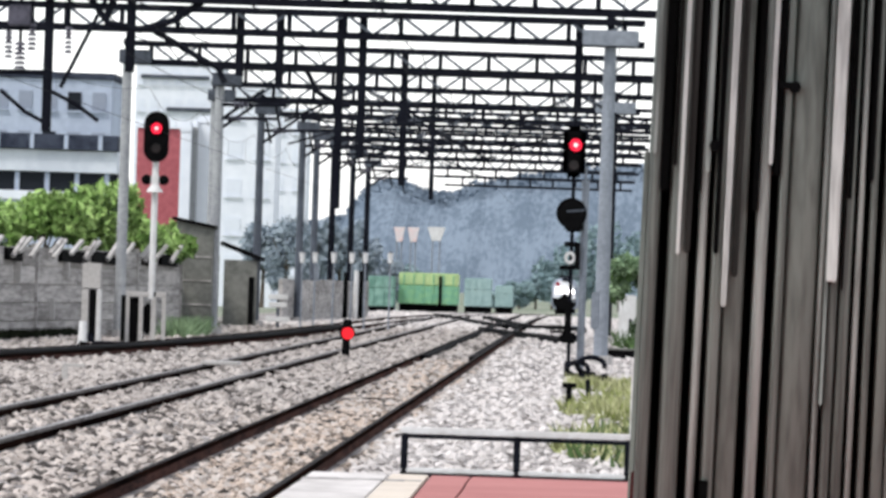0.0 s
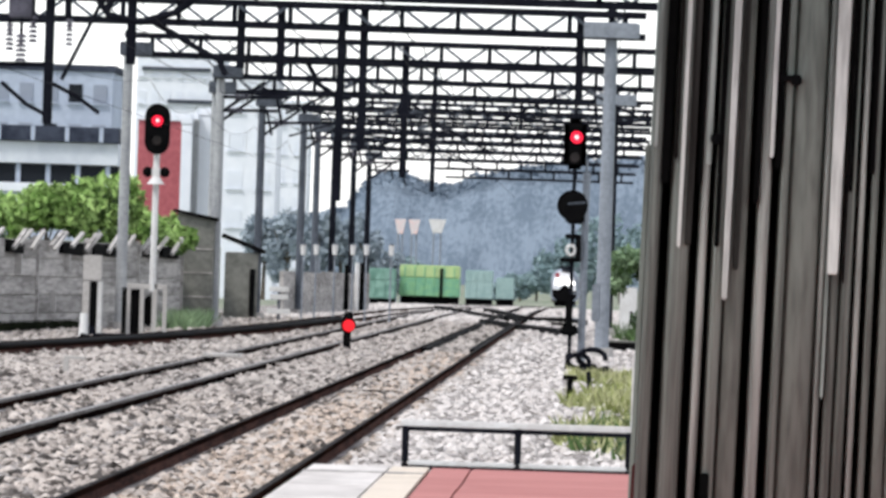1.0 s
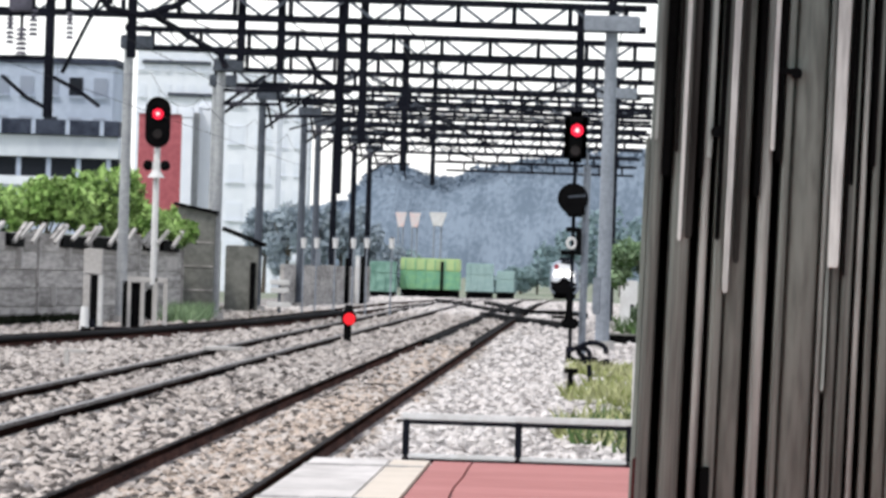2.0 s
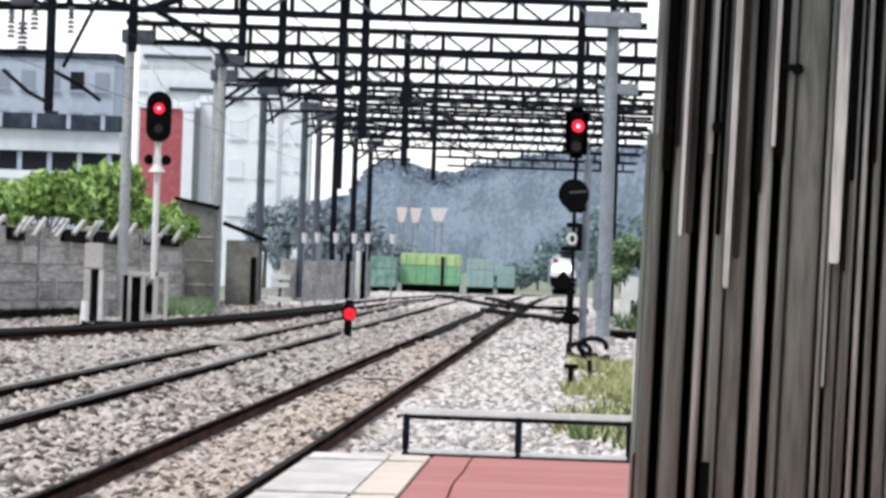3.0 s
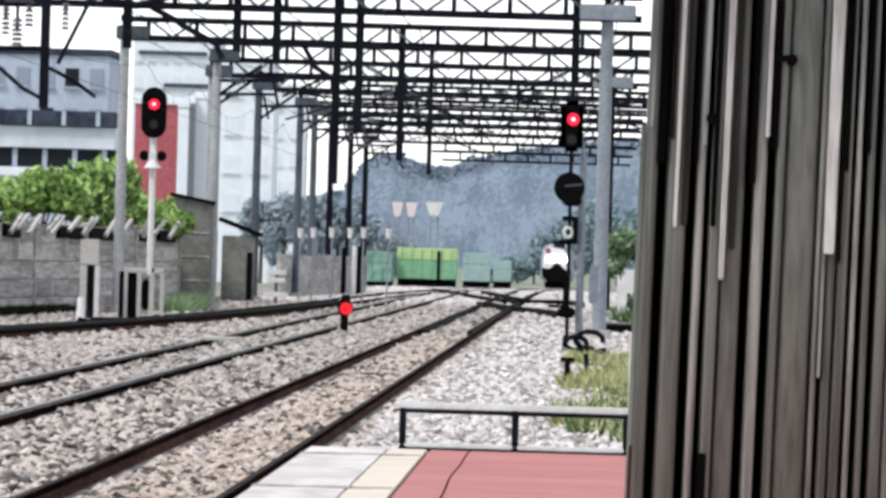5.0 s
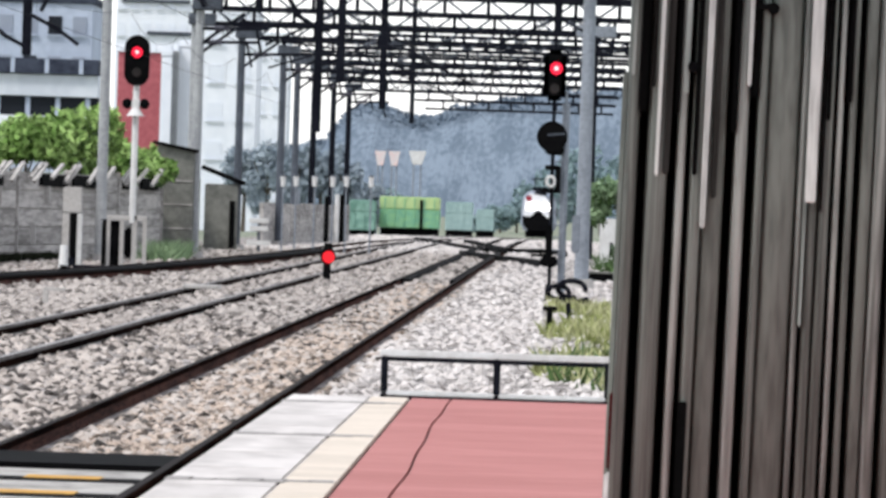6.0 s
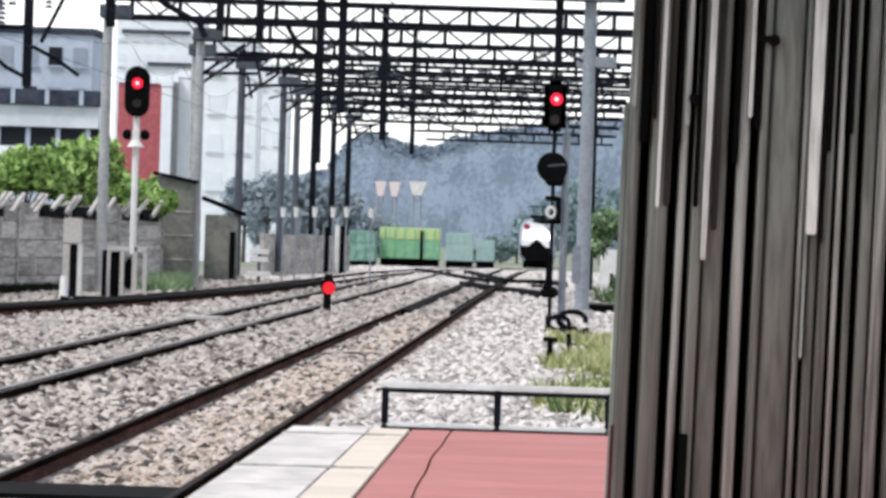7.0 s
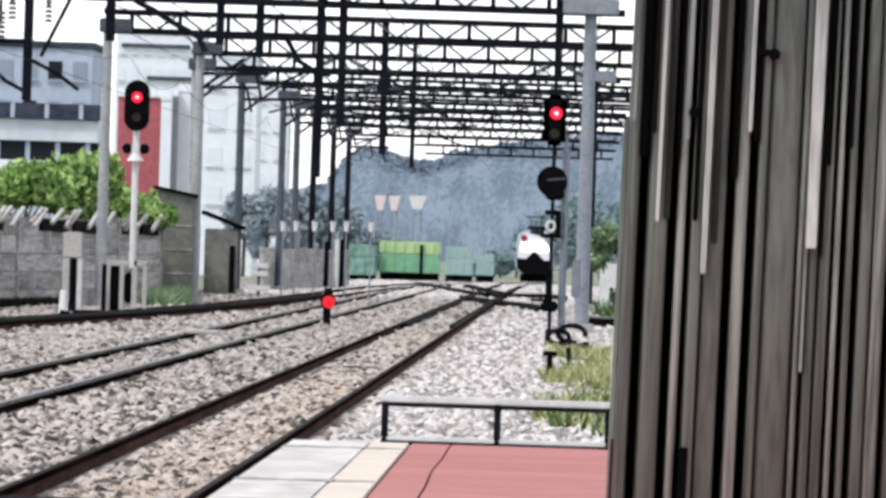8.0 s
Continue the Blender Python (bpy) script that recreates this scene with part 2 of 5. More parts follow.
def rod(bm, a, b, r, n=8, r2=None):
    """A round bar from a to b."""
    a, b = Vector(a), Vector(b)
    q = (b - a).to_track_quat("Z", "Y").to_matrix().to_4x4()
    bmesh.ops.create_cone(bm, cap_ends=True, segments=n, radius1=r, radius2=r if r2 is None else r2, depth=(b - a).length,
                          matrix=Matrix.Translation((a + b) / 2) @ q)


def bar(bm, a, b, w, h):
    """A square bar from a to b."""
    a, b = Vector(a), Vector(b)
    q = (b - a).to_track_quat("Y", "Z").to_matrix().to_4x4()
    box(bm, (a + b) / 2, (w, (b - a).length, h), q)


def tube(bm, pts, r, n=8, closed=False):
    """A bent pipe through the points."""
    pts = [Vector(p) for p in pts]
    rings = []
    for i, p in enumerate(pts):
        a = pts[i - 1] if i or closed else p
        b = pts[(i + 1) % len(pts)] if i + 1 < len(pts) or closed else p
        d = (b - a).normalized()
        u = d.cross(Vector((0.31, 0.92, 0.24))).normalized()
        v = d.cross(u)
        rings.append([bm.verts.new(p + r * (u * math.cos(6.2832 * k / n) + v * math.sin(6.2832 * k / n))) for k in range(n)])
    for a, b in zip(rings, rings[1:] + rings[:1] if closed else rings[1:]):
        for k in range(n):
            bm.faces.new((a[k], a[(k + 1) % n], b[(k + 1) % n], b[k]))
    if not closed:
        bm.faces.new(rings[0])
        bm.faces.new(rings[-1][::-1])
    bmesh.ops.recalc_face_normals(bm, faces=bm.faces)


def mesh_of(bm, name, material):
    me = bpy.data.meshes.new(name)
    bm.to_mesh(me)
    bm.free()
    me.materials.append(M[material])
    return me


def part(name, bm, material, parent=None, label=""):
    ob = new(name, mesh_of(bm, name, material))
    ob.parent = parent
    return tagged(ob, label) if label else ob


def piece(name, me, parent, m):
    ob = new(name, me)
    ob.parent = parent
    ob.matrix_basis = m
    return ob


def thing(name, label, category, place=(0, 0, 0), group="", kind=""):
    ob = new(name)
    ob.location = place
    return tagged(ob, label, category, group, kind)


def raw(name, verts, faces, material, parent=None):
    me = bpy.data.meshes.new(name)
    me.from_pydata([tuple(v) for v in verts], [], [tuple(f) for f in faces])
    me.materials.append(M[material])
    me.update()
    ob = new(name, me)
    ob.parent = parent
    return ob


def grade(y):
    """Height of the line: level, then falling gently away."""
    return -0.0041 * (math.sqrt((y - 470) ** 2 + 30 ** 2) + (y - 470)) / 2


def drift(y):
    s = min(1.0, max(0.0, (y - 350) / 260))
    return 0.5 * s * s * (3 - 2 * s)


# ---- ground ----
BED = [(-17.5, -0.215), (-16.6, -0.17), (-9.8, -0.17), (-9.0, -0.14), (-5.8, -0.14), (-5.2, -0.15), (-1.6, -0.15), (-0.2, -0.20), (2.4, -0.205), (5.0, -0.215)]


def ground():
    ys = [-80, 0, 40, 80, 120, 160, 200, 250, 300, 350, 400, 430, 460, 490, 520, 560, 600, 700, 800, 900, 1000, 1300, 1800, 2600, 3600, 4800]
    xs = [-1500, -400, -120, -60, -30, -18, -12, -8, -4, 0, 3, 8, 20, 60, 200, 600, 1500]
    verts = [(x, y, -0.22 + grade(min(y, 1000))) for y in ys for x in xs]
    n = len(xs)
    faces = [(j * n + i, j * n + i + 1, (j + 1) * n + i + 1, (j + 1) * n + i) for j in range(len(ys) - 1) for i in range(n - 1)]
    tagged(raw("ground", verts, faces, "earth"), "pale stony ground beside the railway line", "ground", kind="structure")
    # ballast bed under the tracks, with sloping shoulders
    ys = [-60 + 10 * i for i in range(116)]
    prof = BED
    n = len(prof)
    verts = [(x + drift(y), y, z + grade(y)) for y in ys for x, z in prof]
    faces = [(j * n + i, j * n + i + 1, (j + 1) * n + i + 1, (j + 1) * n + i) for j in range(len(ys) - 1) for i in range(n - 1)]
    tagged(raw("ballast_bed", verts, faces, "gravel"), "pale pinkish grey gravel ballast bed", "ballast", kind="structure")


ground()


def stones(name, material, label, count, x0, x1, y0, y1, smin, smax, seed):
    """Loose ballast stones: squashed, turned octahedra."""
    rng = np.random.default_rng(seed)
    base = np.array([(1, 0, 0), (-1, 0, 0), (0, 1, 0), (0, -1, 0), (0, 0, 1), (0, 0, -1)], float)
    tri = np.array([(0, 2, 4), (2, 1, 4), (1, 3, 4), (3, 0, 4), (2, 0, 5), (1, 2, 5), (3, 1, 5), (0, 3, 5)])
    u = rng.random(count)
    y = 1 / (1 / y0 + u * (1 / y1 - 1 / y0))
    x = x0 + (x1 - x0) * rng.random(count)
    near = np.min(np.abs(x[:, None] - drift(100) - np.array([-4.265, -2.795, -7.985, -6.515])[None]), 1)
    x = np.where(near < 0.16, x + 0.34, x)
    s = (smin + (smax - smin) * rng.random(count) ** 2) * (0.8 + np.minimum(y, 220) / 230)
    a, b = rng.random(count) * 6.283, (rng.random(count) - 0.5) * 1.6
    v = base[None] * (0.75 + 0.5 * rng.random((count, 6, 1))) * s[:, None, None] * np.array([1, 1, 0.62])
    c, d = np.cos(a)[:, None], np.sin(a)[:, None]
    e, f = np.cos(b)[:, None], np.sin(b)[:, None]
    vx, vy, vz = v[..., 0], v[..., 1], v[..., 2]
    vx, vz = vx * e + vz * f, -vx * f + vz * e
    vx, vy = vx * c - vy * d, vx * d + vy * c
    z = np.array([grade(t) for t in y]) + np.interp(x, [b[0] for b in BED], [b[1] for b in BED])
    verts = np.stack([vx + x[:, None], vy + y[:, None], vz + (z + s * 0.12)[:, None]], -1).reshape(-1, 3)
    faces = (tri[None] + (np.arange(count) * 6)[:, None, None]).reshape(-1, 3)
    ob = raw(name, verts.tolist(), faces.tolist(), material)
    return tagged(ob, label, "ballast", kind="stuff")


stones("ballast_stones", "stone", "loose pale pinkish grey ballast stones", 15500, -16.0, -2.7, 55, 125, 0.03, 0.085, 3)
stones("clean_ballast_stones", "clean_stone", "clean pale ballast stones beside the platform track", 10500, -2.7, 3.0, 55, 340, 0.03, 0.085, 8)
stones("mid_ballast_stones", "mid_stone", "pale ballast stones between and beside the rails", 14000, -16.0, -2.7, 120, 340, 0.03, 0.085, 12)
stones("far_ballast_stones", "clean_stone", "pale ballast stones further down the line", 9000, -14.0, 4.0, 320, 640, 0.04, 0.10, 6)
stones("rusty_ballast_stones", "rusty_stone", "rust-stained ballast stones between the rails", 6000, -4.05, -2.9, 56, 200, 0.03, 0.07, 4)


# dark stones stand in for the shade between pale ones
stones("dark_ballast_stones", "gap_shade_stone", "dark stones imitating shaded gaps among pale ballast", 3500, -15.0, -2.9, 55, 150, 0.035, 0.09, 17)


# ---- tracks ----
def rail_mesh(line, name, parent, top):
    """A rail: foot, web and head swept along a line of (x, y, z)."""
    prof = [(-0.075, -0.19), (-0.075, -0.165), (-0.016, -0.14), (-0.016, -0.06), (-0.042, -0.045), (-0.042, -0.004),
            (0.042, -0.004), (0.042, -0.045), (0.016, -0.06), (0.016, -0.14), (0.075, -0.165), (0.075, -0.19)]
    n = len(prof)
    verts = [(x + px, y, z + pz) for x, y, z in line for px, pz in prof]
    faces = [(j * n + i, j * n + (i + 1) % n, (j + 1) * n + (i + 1) % n, (j + 1) * n + i) for j in range(len(line) - 1) for i in range(n)]
    faces += [tuple(range(n)), tuple((len(line) - 1) * n + i for i in reversed(range(n)))]
    ob = raw(name, verts, faces, "rail", parent)
    # rusty web and foot on the platform track; a greyed head where the rail is worn
    ob.data.materials.append(M["rail_grey" if top == "rail_worn" else "rail_web"])
    tinted = (4, 6) if top == "rail_worn" else (1, 2, 8, 9)
    for k in range((len(line) - 1) * n):
        ob.data.polygons[k].material_index = int(k % n in tinted)
    verts = [(x + px, y, z) for x, y, z in line for px in ((-0.042, 0.02) if top == "rail_top" else (-0.05, 0.048))]
    faces = [(j * 2, j * 2 + 1, j * 2 + 3, j * 2 + 2) for j in range(len(line) - 1)]
    if top:
        raw("running_surface", verts, faces, top, ob)
    return ob


def track(name, label, centre, y0, y1, step=15.0, top="rail_top"):
    t = thing(name, label, "railway track", group="railway tracks")
    ys = list(np.arange(y0, y1, step)) + [y1]
    for side in (-0.735, 0.735):
        rail_mesh([(centre(y) + side, y, grade(y)) for y in ys], "rail", t, top)
    return t


def third(y):
    return float(np.interp(y, [120, 150, 170, 200, 240, 280, 330, 380, 440], [-15.6, -14.1, -13.2, -11.8, -10.5, -9.9, -9.5, -9.0, -7.4]))


MAIN = track("railway_track", "rust-brown steel rails of the track beside the platform", lambda y: -3.53 + drift(y), -55, 1080)
# black strips added inside the rails to thicken their dark lines
for side in (-0.61, 0.61):
    for y in range(200, 440, 20):
        bm = bmesh.new()
        bar(bm, (-3.53 + side + drift(y), y + 0.1, grade(y) - 0.09), (-3.53 + side + drift(y + 20), y + 19.9, grade(y + 20) - 0.09), 0.20, 0.16)
        part("rail_dark_strip", bm, "black", MAIN)
track("railway_track", "steel rails of the second track, worn pale on top", lambda y: -7.25 + drift(y), -55, 1080, top="rail_worn")
track("railway_track", "dark rails of a siding curving in to the line", third, 120, 440, 6.0, "")


def points():
    """A turnout across the main track: heavy blades and the throw bar beside it."""
    p = thing("railway_points", "heavy black turnout rails crossing the main track", "railway points")
    for name, line, w in (("blade", ((-8.3, 432), (-7.3, 410), (-6.25, 389), (-5.31, 370), (-4.5, 355), (-3.46, 340), (-2.8, 329)), 0.44),
                          ("blade", ((-4.25, 319), (-3.17, 302), (-2.34, 292), (-1.56, 283), (-0.8, 271)), 0.44),
                          ("throw_bar", ((-2.7, 341), (-0.4, 344)), 0.6)):
        h = 0.28 if name == "blade" else 0.16
        verts = [(x + dx, y, grade(y) - 0.09 + dz) for x, y in line for dx, dz in ((-w / 2, -h / 2), (-w / 2, h / 2), (w / 2, h / 2), (w / 2, -h / 2))]
        if name == "throw_bar":
            verts = [(x, y + dy, grade(y) - 0.09 + dz) for x, y in line for dy, dz in ((-w / 2, -h / 2), (-w / 2, h / 2), (w / 2, h / 2), (w / 2, -h / 2))]
        faces = [(4 * k + q, 4 * k + (q + 1) % 4, 4 * k + 4 + (q + 1) % 4, 4 * k + 4 + q) for k in range(len(line) - 1) for q in range(4)]
        faces += [(0, 1, 2, 3), tuple(len(verts) - 1 - q for q in range(4))]
        raw(name, verts, faces, "black", p)


points()


# ---- platform ----
def platform():
    p = thing("platform", "low station platform with red paving and pale stone edge", "platform", kind="structure")
    end = 55.8
    bm = bmesh.new()
    box(bm, (1.07, 22.9, 0.12), (5.9, 65.6, 0.74))
    part("body", bm, "concrete", p)
    bm = bmesh.new()
    box(bm, (0, 0, 0), (0.56, 2.55, 0.06), bevel=0.012)
    slab = mesh_of(bm, "coping_slab", "coping")
    bm = bmesh.new()
    box(bm, (0, 0, 0), (0.262, 0.515, 0.05), bevel=0.004)
    tile = mesh_of(bm, "border_tile", "tactile")
    for i in range(25):
        piece("coping_slab", slab, p, pose(-1.645, end - 1.29 - 2.58 * i, 0.522))
    for i in range(124):
        piece("border_tile", tile, p, pose(-1.228, end - 0.26 - 0.516 * i, 0.527))
    # grey mortar repairs across the edge, one every third slab
    for i in range(6):
        bm = bmesh.new()
        y = 53.9 - 7.72 * i
        for k in range(7):
            box(bm, (-1.86 + 0.115 * k, y + 0.04 * math.sin(k * 2.1 + i) + 0.02 * k, 0.553), (0.125, 0.30 + 0.12 * math.sin(k * 1.7 + i), 0.006))
        part("mortar_strip", bm, "mortar", p, "grey mortar strip")
    # red paving in two strips, parted by a wandering joint
    ys = [end - 0.9 * i for i in range(72)]
    wob = [-0.80 + 0.012 * math.sin(y * 0.35) + 0.006 * math.sin(y * 1.1 + 1) for y in ys]
    for name, x0, x1 in (("red_paving", [-1.072] * 72, [w - 0.008 for w in wob]), ("red_paving", [w + 0.008 for w in wob], [4.0] * 72)):
        verts = [v for y, a, b in zip(ys, x0, x1) for v in ((a, y, 0.55), (b, y, 0.55), (a, y, 0.49), (b, y, 0.49))]
        faces = []
        for j in range(71):
            k, l = 4 * j, 4 * j + 4
            faces += [(k, l, l + 1, k + 1), (k, k + 2, l + 2, l), (k + 1, l + 1, l + 3, k + 3)]
        faces += [(0, 1, 3, 2)]
        raw(name, verts, faces, "red_paving", p)
    bm = bmesh.new()
    box(bm, (1.45, 23, 0.512), (5.1, 65.4, 0.03))
    part("joint_bed", bm, "joint", p)


platform()


def railing():
    r = thing("railing", "white-painted low steel tube railing at the platform's end", "railing", (0, 56.95, -0.22))
    for x in (-1.3, -0.49, 0.31, 1.11):
        bm = bmesh.new()
        box(bm, (x, 0, 0.52), (0.05, 0.05, 1.04), bevel=0.008)
        box(bm, (x, 0, 0.01), (0.14, 0.14, 0.02))
        part("post", bm, "dark_steel", r)
    bm = bmesh.new()
    box(bm, (0.335, 0.3, 0.80), (0.035, 0.05, 1.60), bevel=0.008)
    part("end_post", bm, "white_paint", r, "white end post")
    # a second, dark bar makes the white post's black right side
    bm = bmesh.new()
    box(bm, (0.375, 0.32, 0.79), (0.04, 0.05, 1.58), bevel=0.008)
    part("end_post", bm, "dark_steel", r)
    for z, s in ((1.06, 0.05), (0.775, 0.035)):
        bm = bmesh.new()
        box(bm, (-0.095, 0, z), (2.47, 0.05, s), bevel=0.008)
        top = part("rail", bm, "white_paint", r)
        # dark bar puts the shade under the white rail into colour
        bm = bmesh.new()
        box(bm, (-0.095, 0.01, z - s / 2 - 0.016), (2.45, 0.04, 0.03))
        part("underside_shade", bm, "dark_steel", top)


railing()


def clad_pillar():
    """A steel-clad pillar on the platform: half-round and flat ribs with deep grooves."""
    p = thing("clad_pillar", "dark grey ribbed metal-clad pillar standing on the platform", "pillar", (0, 28.6, 0.55))
    # the black core puts the shade of the grooves into its colour
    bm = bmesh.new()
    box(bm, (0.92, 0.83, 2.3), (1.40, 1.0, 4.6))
    part("core", bm, "groove_shade", p)
    bm = bmesh.new()
    box(bm, (0.89, 0.62, 0.04), (1.5, 1.3, 0.08), bevel=0.02)
    part("base_plate", bm, "concrete", p)
    ribs = [(0.167, 0.214, 0), (0.247, 0.324, 0), (0.355, 0.387, 1), (0.406, 0.453, 0), (0.457, 0.53, 2), (0.563, 0.608, 1), (0.64, 0.673, 0), (0.675, 0.791, 2), (0.797, 0.82, 1), (0.834, 0.871, 0), (0.875, 0.916, 0), (0.928, 0.95, 1), (0.971, 0.997, 0), (1.02, 1.065, 2), (1.069, 1.118, 1), (1.138, 1.187, 0), (1.207, 1.244, 1), (1.265, 1.362, 0), (1.375, 1.485, 2), (1.505, 1.607, 0)]
    for a, b, kind in ribs:
        bm = bmesh.new()
        a, b = a - 0.001, b + 0.001
        w, n = (b - a) / 2, 20
        ring = []
        for i in range(n):
            u = 2 * math.pi * i / n
            c, s = math.cos(u), math.sin(u)
            k = 0.30 if kind == 2 else 0.42
            ring.append(((a + b) / 2 - w * math.copysign(abs(c) ** k, c), 0.17 - (0.17 if kind != 2 else 0.15) * math.copysign(abs(s) ** k, s)))
        lo = [bm.verts.new((x, y, 0.08)) for x, y in ring]
        hi = [bm.verts.new((x, y, 4.6)) for x, y in ring]
        for i in range(n):
            f = bm.faces.new((lo[i], lo[(i + 1) % n], hi[(i + 1) % n], hi[i]))
            f.smooth = True
        bm.faces.new(hi)
        bm.faces.new(lo[::-1])
        bmesh.ops.recalc_face_normals(bm, faces=bm.faces)
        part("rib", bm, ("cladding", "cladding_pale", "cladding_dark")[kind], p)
    # strips ending part of the way down: reflections painted pale, groove shade painted black
    for x, w, z, name, m in ((0.284, 0.023, 1.51, "flashing", "flashing"),
                             (0.458, 0.035, 1.33, "flashing", "flashing"),
                             (0.843, 0.065, 1.44, "flashing", "flashing"),
                             (0.826, 0.02, 0.99, "cover_strip", "cladding_pale"),
                             (0.183, 0.025, 1.87, "cover_strip", "cladding_pale"),
                             (0.603, 0.025, 1.85, "flashing", "flashing"),
                             (0.378, 0.029, 1.81, "cover_strip", "cladding_pale"),
                             (0.224, 0.047, 1.74, "cover_strip", "groove_shade"),
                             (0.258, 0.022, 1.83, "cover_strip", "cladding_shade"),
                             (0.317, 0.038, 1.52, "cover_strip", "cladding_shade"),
                             (0.348, 0.023, 1.74, "cover_strip", "groove_shade"),
                             (0.421, 0.03, 1.52, "cover_strip", "groove_shade"),
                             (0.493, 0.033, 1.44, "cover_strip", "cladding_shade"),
                             (0.554, 0.033, 1.68, "cover_strip", "groove_shade"),
                             (0.626, 0.036, 1.81, "cover_strip", "groove_shade"),
                             (0.882, 0.01, 1.41, "cover_strip", "groove_shade"),
                             (0.895, 0.023, 1.74, "cover_strip", "groove_shade"),
                             (0.968, 0.029, 1.81, "cover_strip", "groove_shade")):
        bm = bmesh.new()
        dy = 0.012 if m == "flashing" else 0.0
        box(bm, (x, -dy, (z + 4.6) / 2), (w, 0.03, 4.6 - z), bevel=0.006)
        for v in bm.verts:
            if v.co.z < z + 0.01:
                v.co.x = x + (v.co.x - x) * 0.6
        part(name, bm, m, p, "pale strip painted as a reflected streak" if name == "flashing" else "")
    # black patch in place of a shaded notch
    bm = bmesh.new()
    box(bm, (0.419, 0.0, 0.39), (0.034, 0.03, 0.62), bevel=0.004)
    part("notch_patch", bm, "groove_shade", p, "black patch standing in for a shaded notch in the cladding")
    bm = bmesh.new()
    box(bm, (0.159, 0.1, 0.94), (0.022, 0.1, 1.88), bevel=0.006)
    part("edge_strip", bm, "cladding_dark", p)
    bm = bmesh.new()
    box(bm, (0.165, 0.1, 0.22), (0.03, 0.12, 0.42), bevel=0.008)
    part("corner_guard", bm, "white_paint", p, "white corner guard")
    bm = bmesh.new()
    box(bm, (0.168, 0.1, 0.58), (0.024, 0.12, 0.28), bevel=0.006)
    part("corner_guard", bm, "dark_red", p, "dark red corner guard")
    bm = bmesh.new()
    rod(bm, (0.678, 0.05, 2.135), (0.678, -0.03, 2.135), 0.022)
    box(bm, (0.652, -0.01, 2.14), (0.07, 0.03, 0.022))
    part("bolt", bm, "black", p)
    bm = bmesh.new()
    rod(bm, (0.40, 0.05, 1.91), (0.40, -0.03, 1.91), 0.022)
    part("bolt", bm, "black", p)

    p.rotation_euler = (0, radians(1.0), 0)


clad_pillar()


def shading_canopy():
    """An unseen roof, added over the pillar to shade its upper part."""
    c = thing("shade_roof", "unseen grey roof added overhead to shade the upper pillar", "roof", (1.1, 29.9, 5.15), kind="structure")
    bm = bmesh.new()
    box(bm, (0, 0, 0.10), (6.4, 6.2, 0.20), bevel=0.02)
    part("sheet", bm, "roof_sheet", c)
    for x in (-3.1, 3.1):
        bm = bmesh.new()
        box(bm, (x, 0, -0.05), (0.16, 6.2, 0.30), bevel=0.01)
        part("edge_beam", bm, "grey_steel", c)


shading_canopy()


def crossing():
    c = thing("track_crossing", "white and yellow striped walkway boards across the track", "track crossing", (-3.53, 0, 0))
    bm = bmesh.new()
    box(bm, (0.0, 50.1, -0.10), (1.34, 12.4, 0.10), bevel=0.015)
    part("board", bm, "crossing_white", c)
    bm = bmesh.new()
    box(bm, (0.0, 57.9, -0.09), (1.38, 2.5, 0.14), bevel=0.02)
    part("end_mat", bm, "black", c, "black rubber end mat")
    for y in (54.2, 51.4, 48.6, 45.8):
        bm = bmesh.new()
        box(bm, (0.08, y, -0.046), (1.1, 0.6, 0.012))
        part("stripe", bm, "black", c)
        bm = bmesh.new()
        box(bm, (0.10, y + 0.26, -0.043), (0.52, 0.5, 0.014))
        part("stripe", bm, "crossing_yellow", c)


crossing()


# ---- overhead line ----
PORTALS = [184, 208, 241, 266, 290, 312, 328, 346, 368, 392, 419, 450, 482, 515]
POSTS = {184: [(-12.81, 5.07), (-10.9, 6.51)], 208: [(-9.43, 7.1), (-8.38, 6.84), (-6.78, 3.69), (-6.19, 5.05), (-0.5, 6.4)],
         241: [(-5.87, 4.73)], 266: [(-5.47, 4.58)]}
LEFT_MAST = {241: -14.34, 266: -12.69, 312: -13.21, 346: -12.8, 368: -12.94, 392: -12.92, 419: -12.78, 450: -12.85}
RIGHT_MAST = {208: 0.32, 290: 0.71, 184: 3.4}
# where one upright of the beam stands; the rest follow at even bays
UPRIGHT = {184: -1.5, 208: -2.26, 241: -3.32, 266: -3.0}
BAY = 1.47

BENT = {184: [[(-11.9, 8.25), (-11.45, 7.65), (-10.7, 7.5), (-9.9, 7.75), (-9.2, 8.25)], [(-12.5, 6.1), (-11.5, 8.2)], [(-12.7, 6.0), (-12.1, 5.7), (-11.6, 5.35)],
              [(-12.7, 5.2), (-13.3, 5.5), (-13.9, 6.0)], [(-11.5, 7.7), (-11.3, 8.25)]],
        208: [[(-11.7, 8.2), (-11.2, 7.95), (-10.6, 7.6), (-10.0, 7.3), (-9.8, 6.9)]],
        241: [[(-8.9, 8.2), (-8.5, 7.5), (-8.0, 7.2), (-7.5, 7.1)]]}
WEB = {}


def web(kind):
    if kind not in WEB:
        bm = bmesh.new()
        if kind == "vertical":
            box(bm, (0, 0, 0.285), (0.13, 0.09, 0.56))
        elif kind == "diagonal":
            bar(bm, (-0.70, 0, 0.06), (-0.07, 0, 0.52), 0.075, 0.08)
        else:
            bar(bm, (0.07, 0, 0.52), (0.70, 0, 0.06), 0.075, 0.08)
        WEB[kind] = mesh_of(bm, kind, "dark_steel" if kind == "vertical" else "grey_steel")
    return WEB[kind]


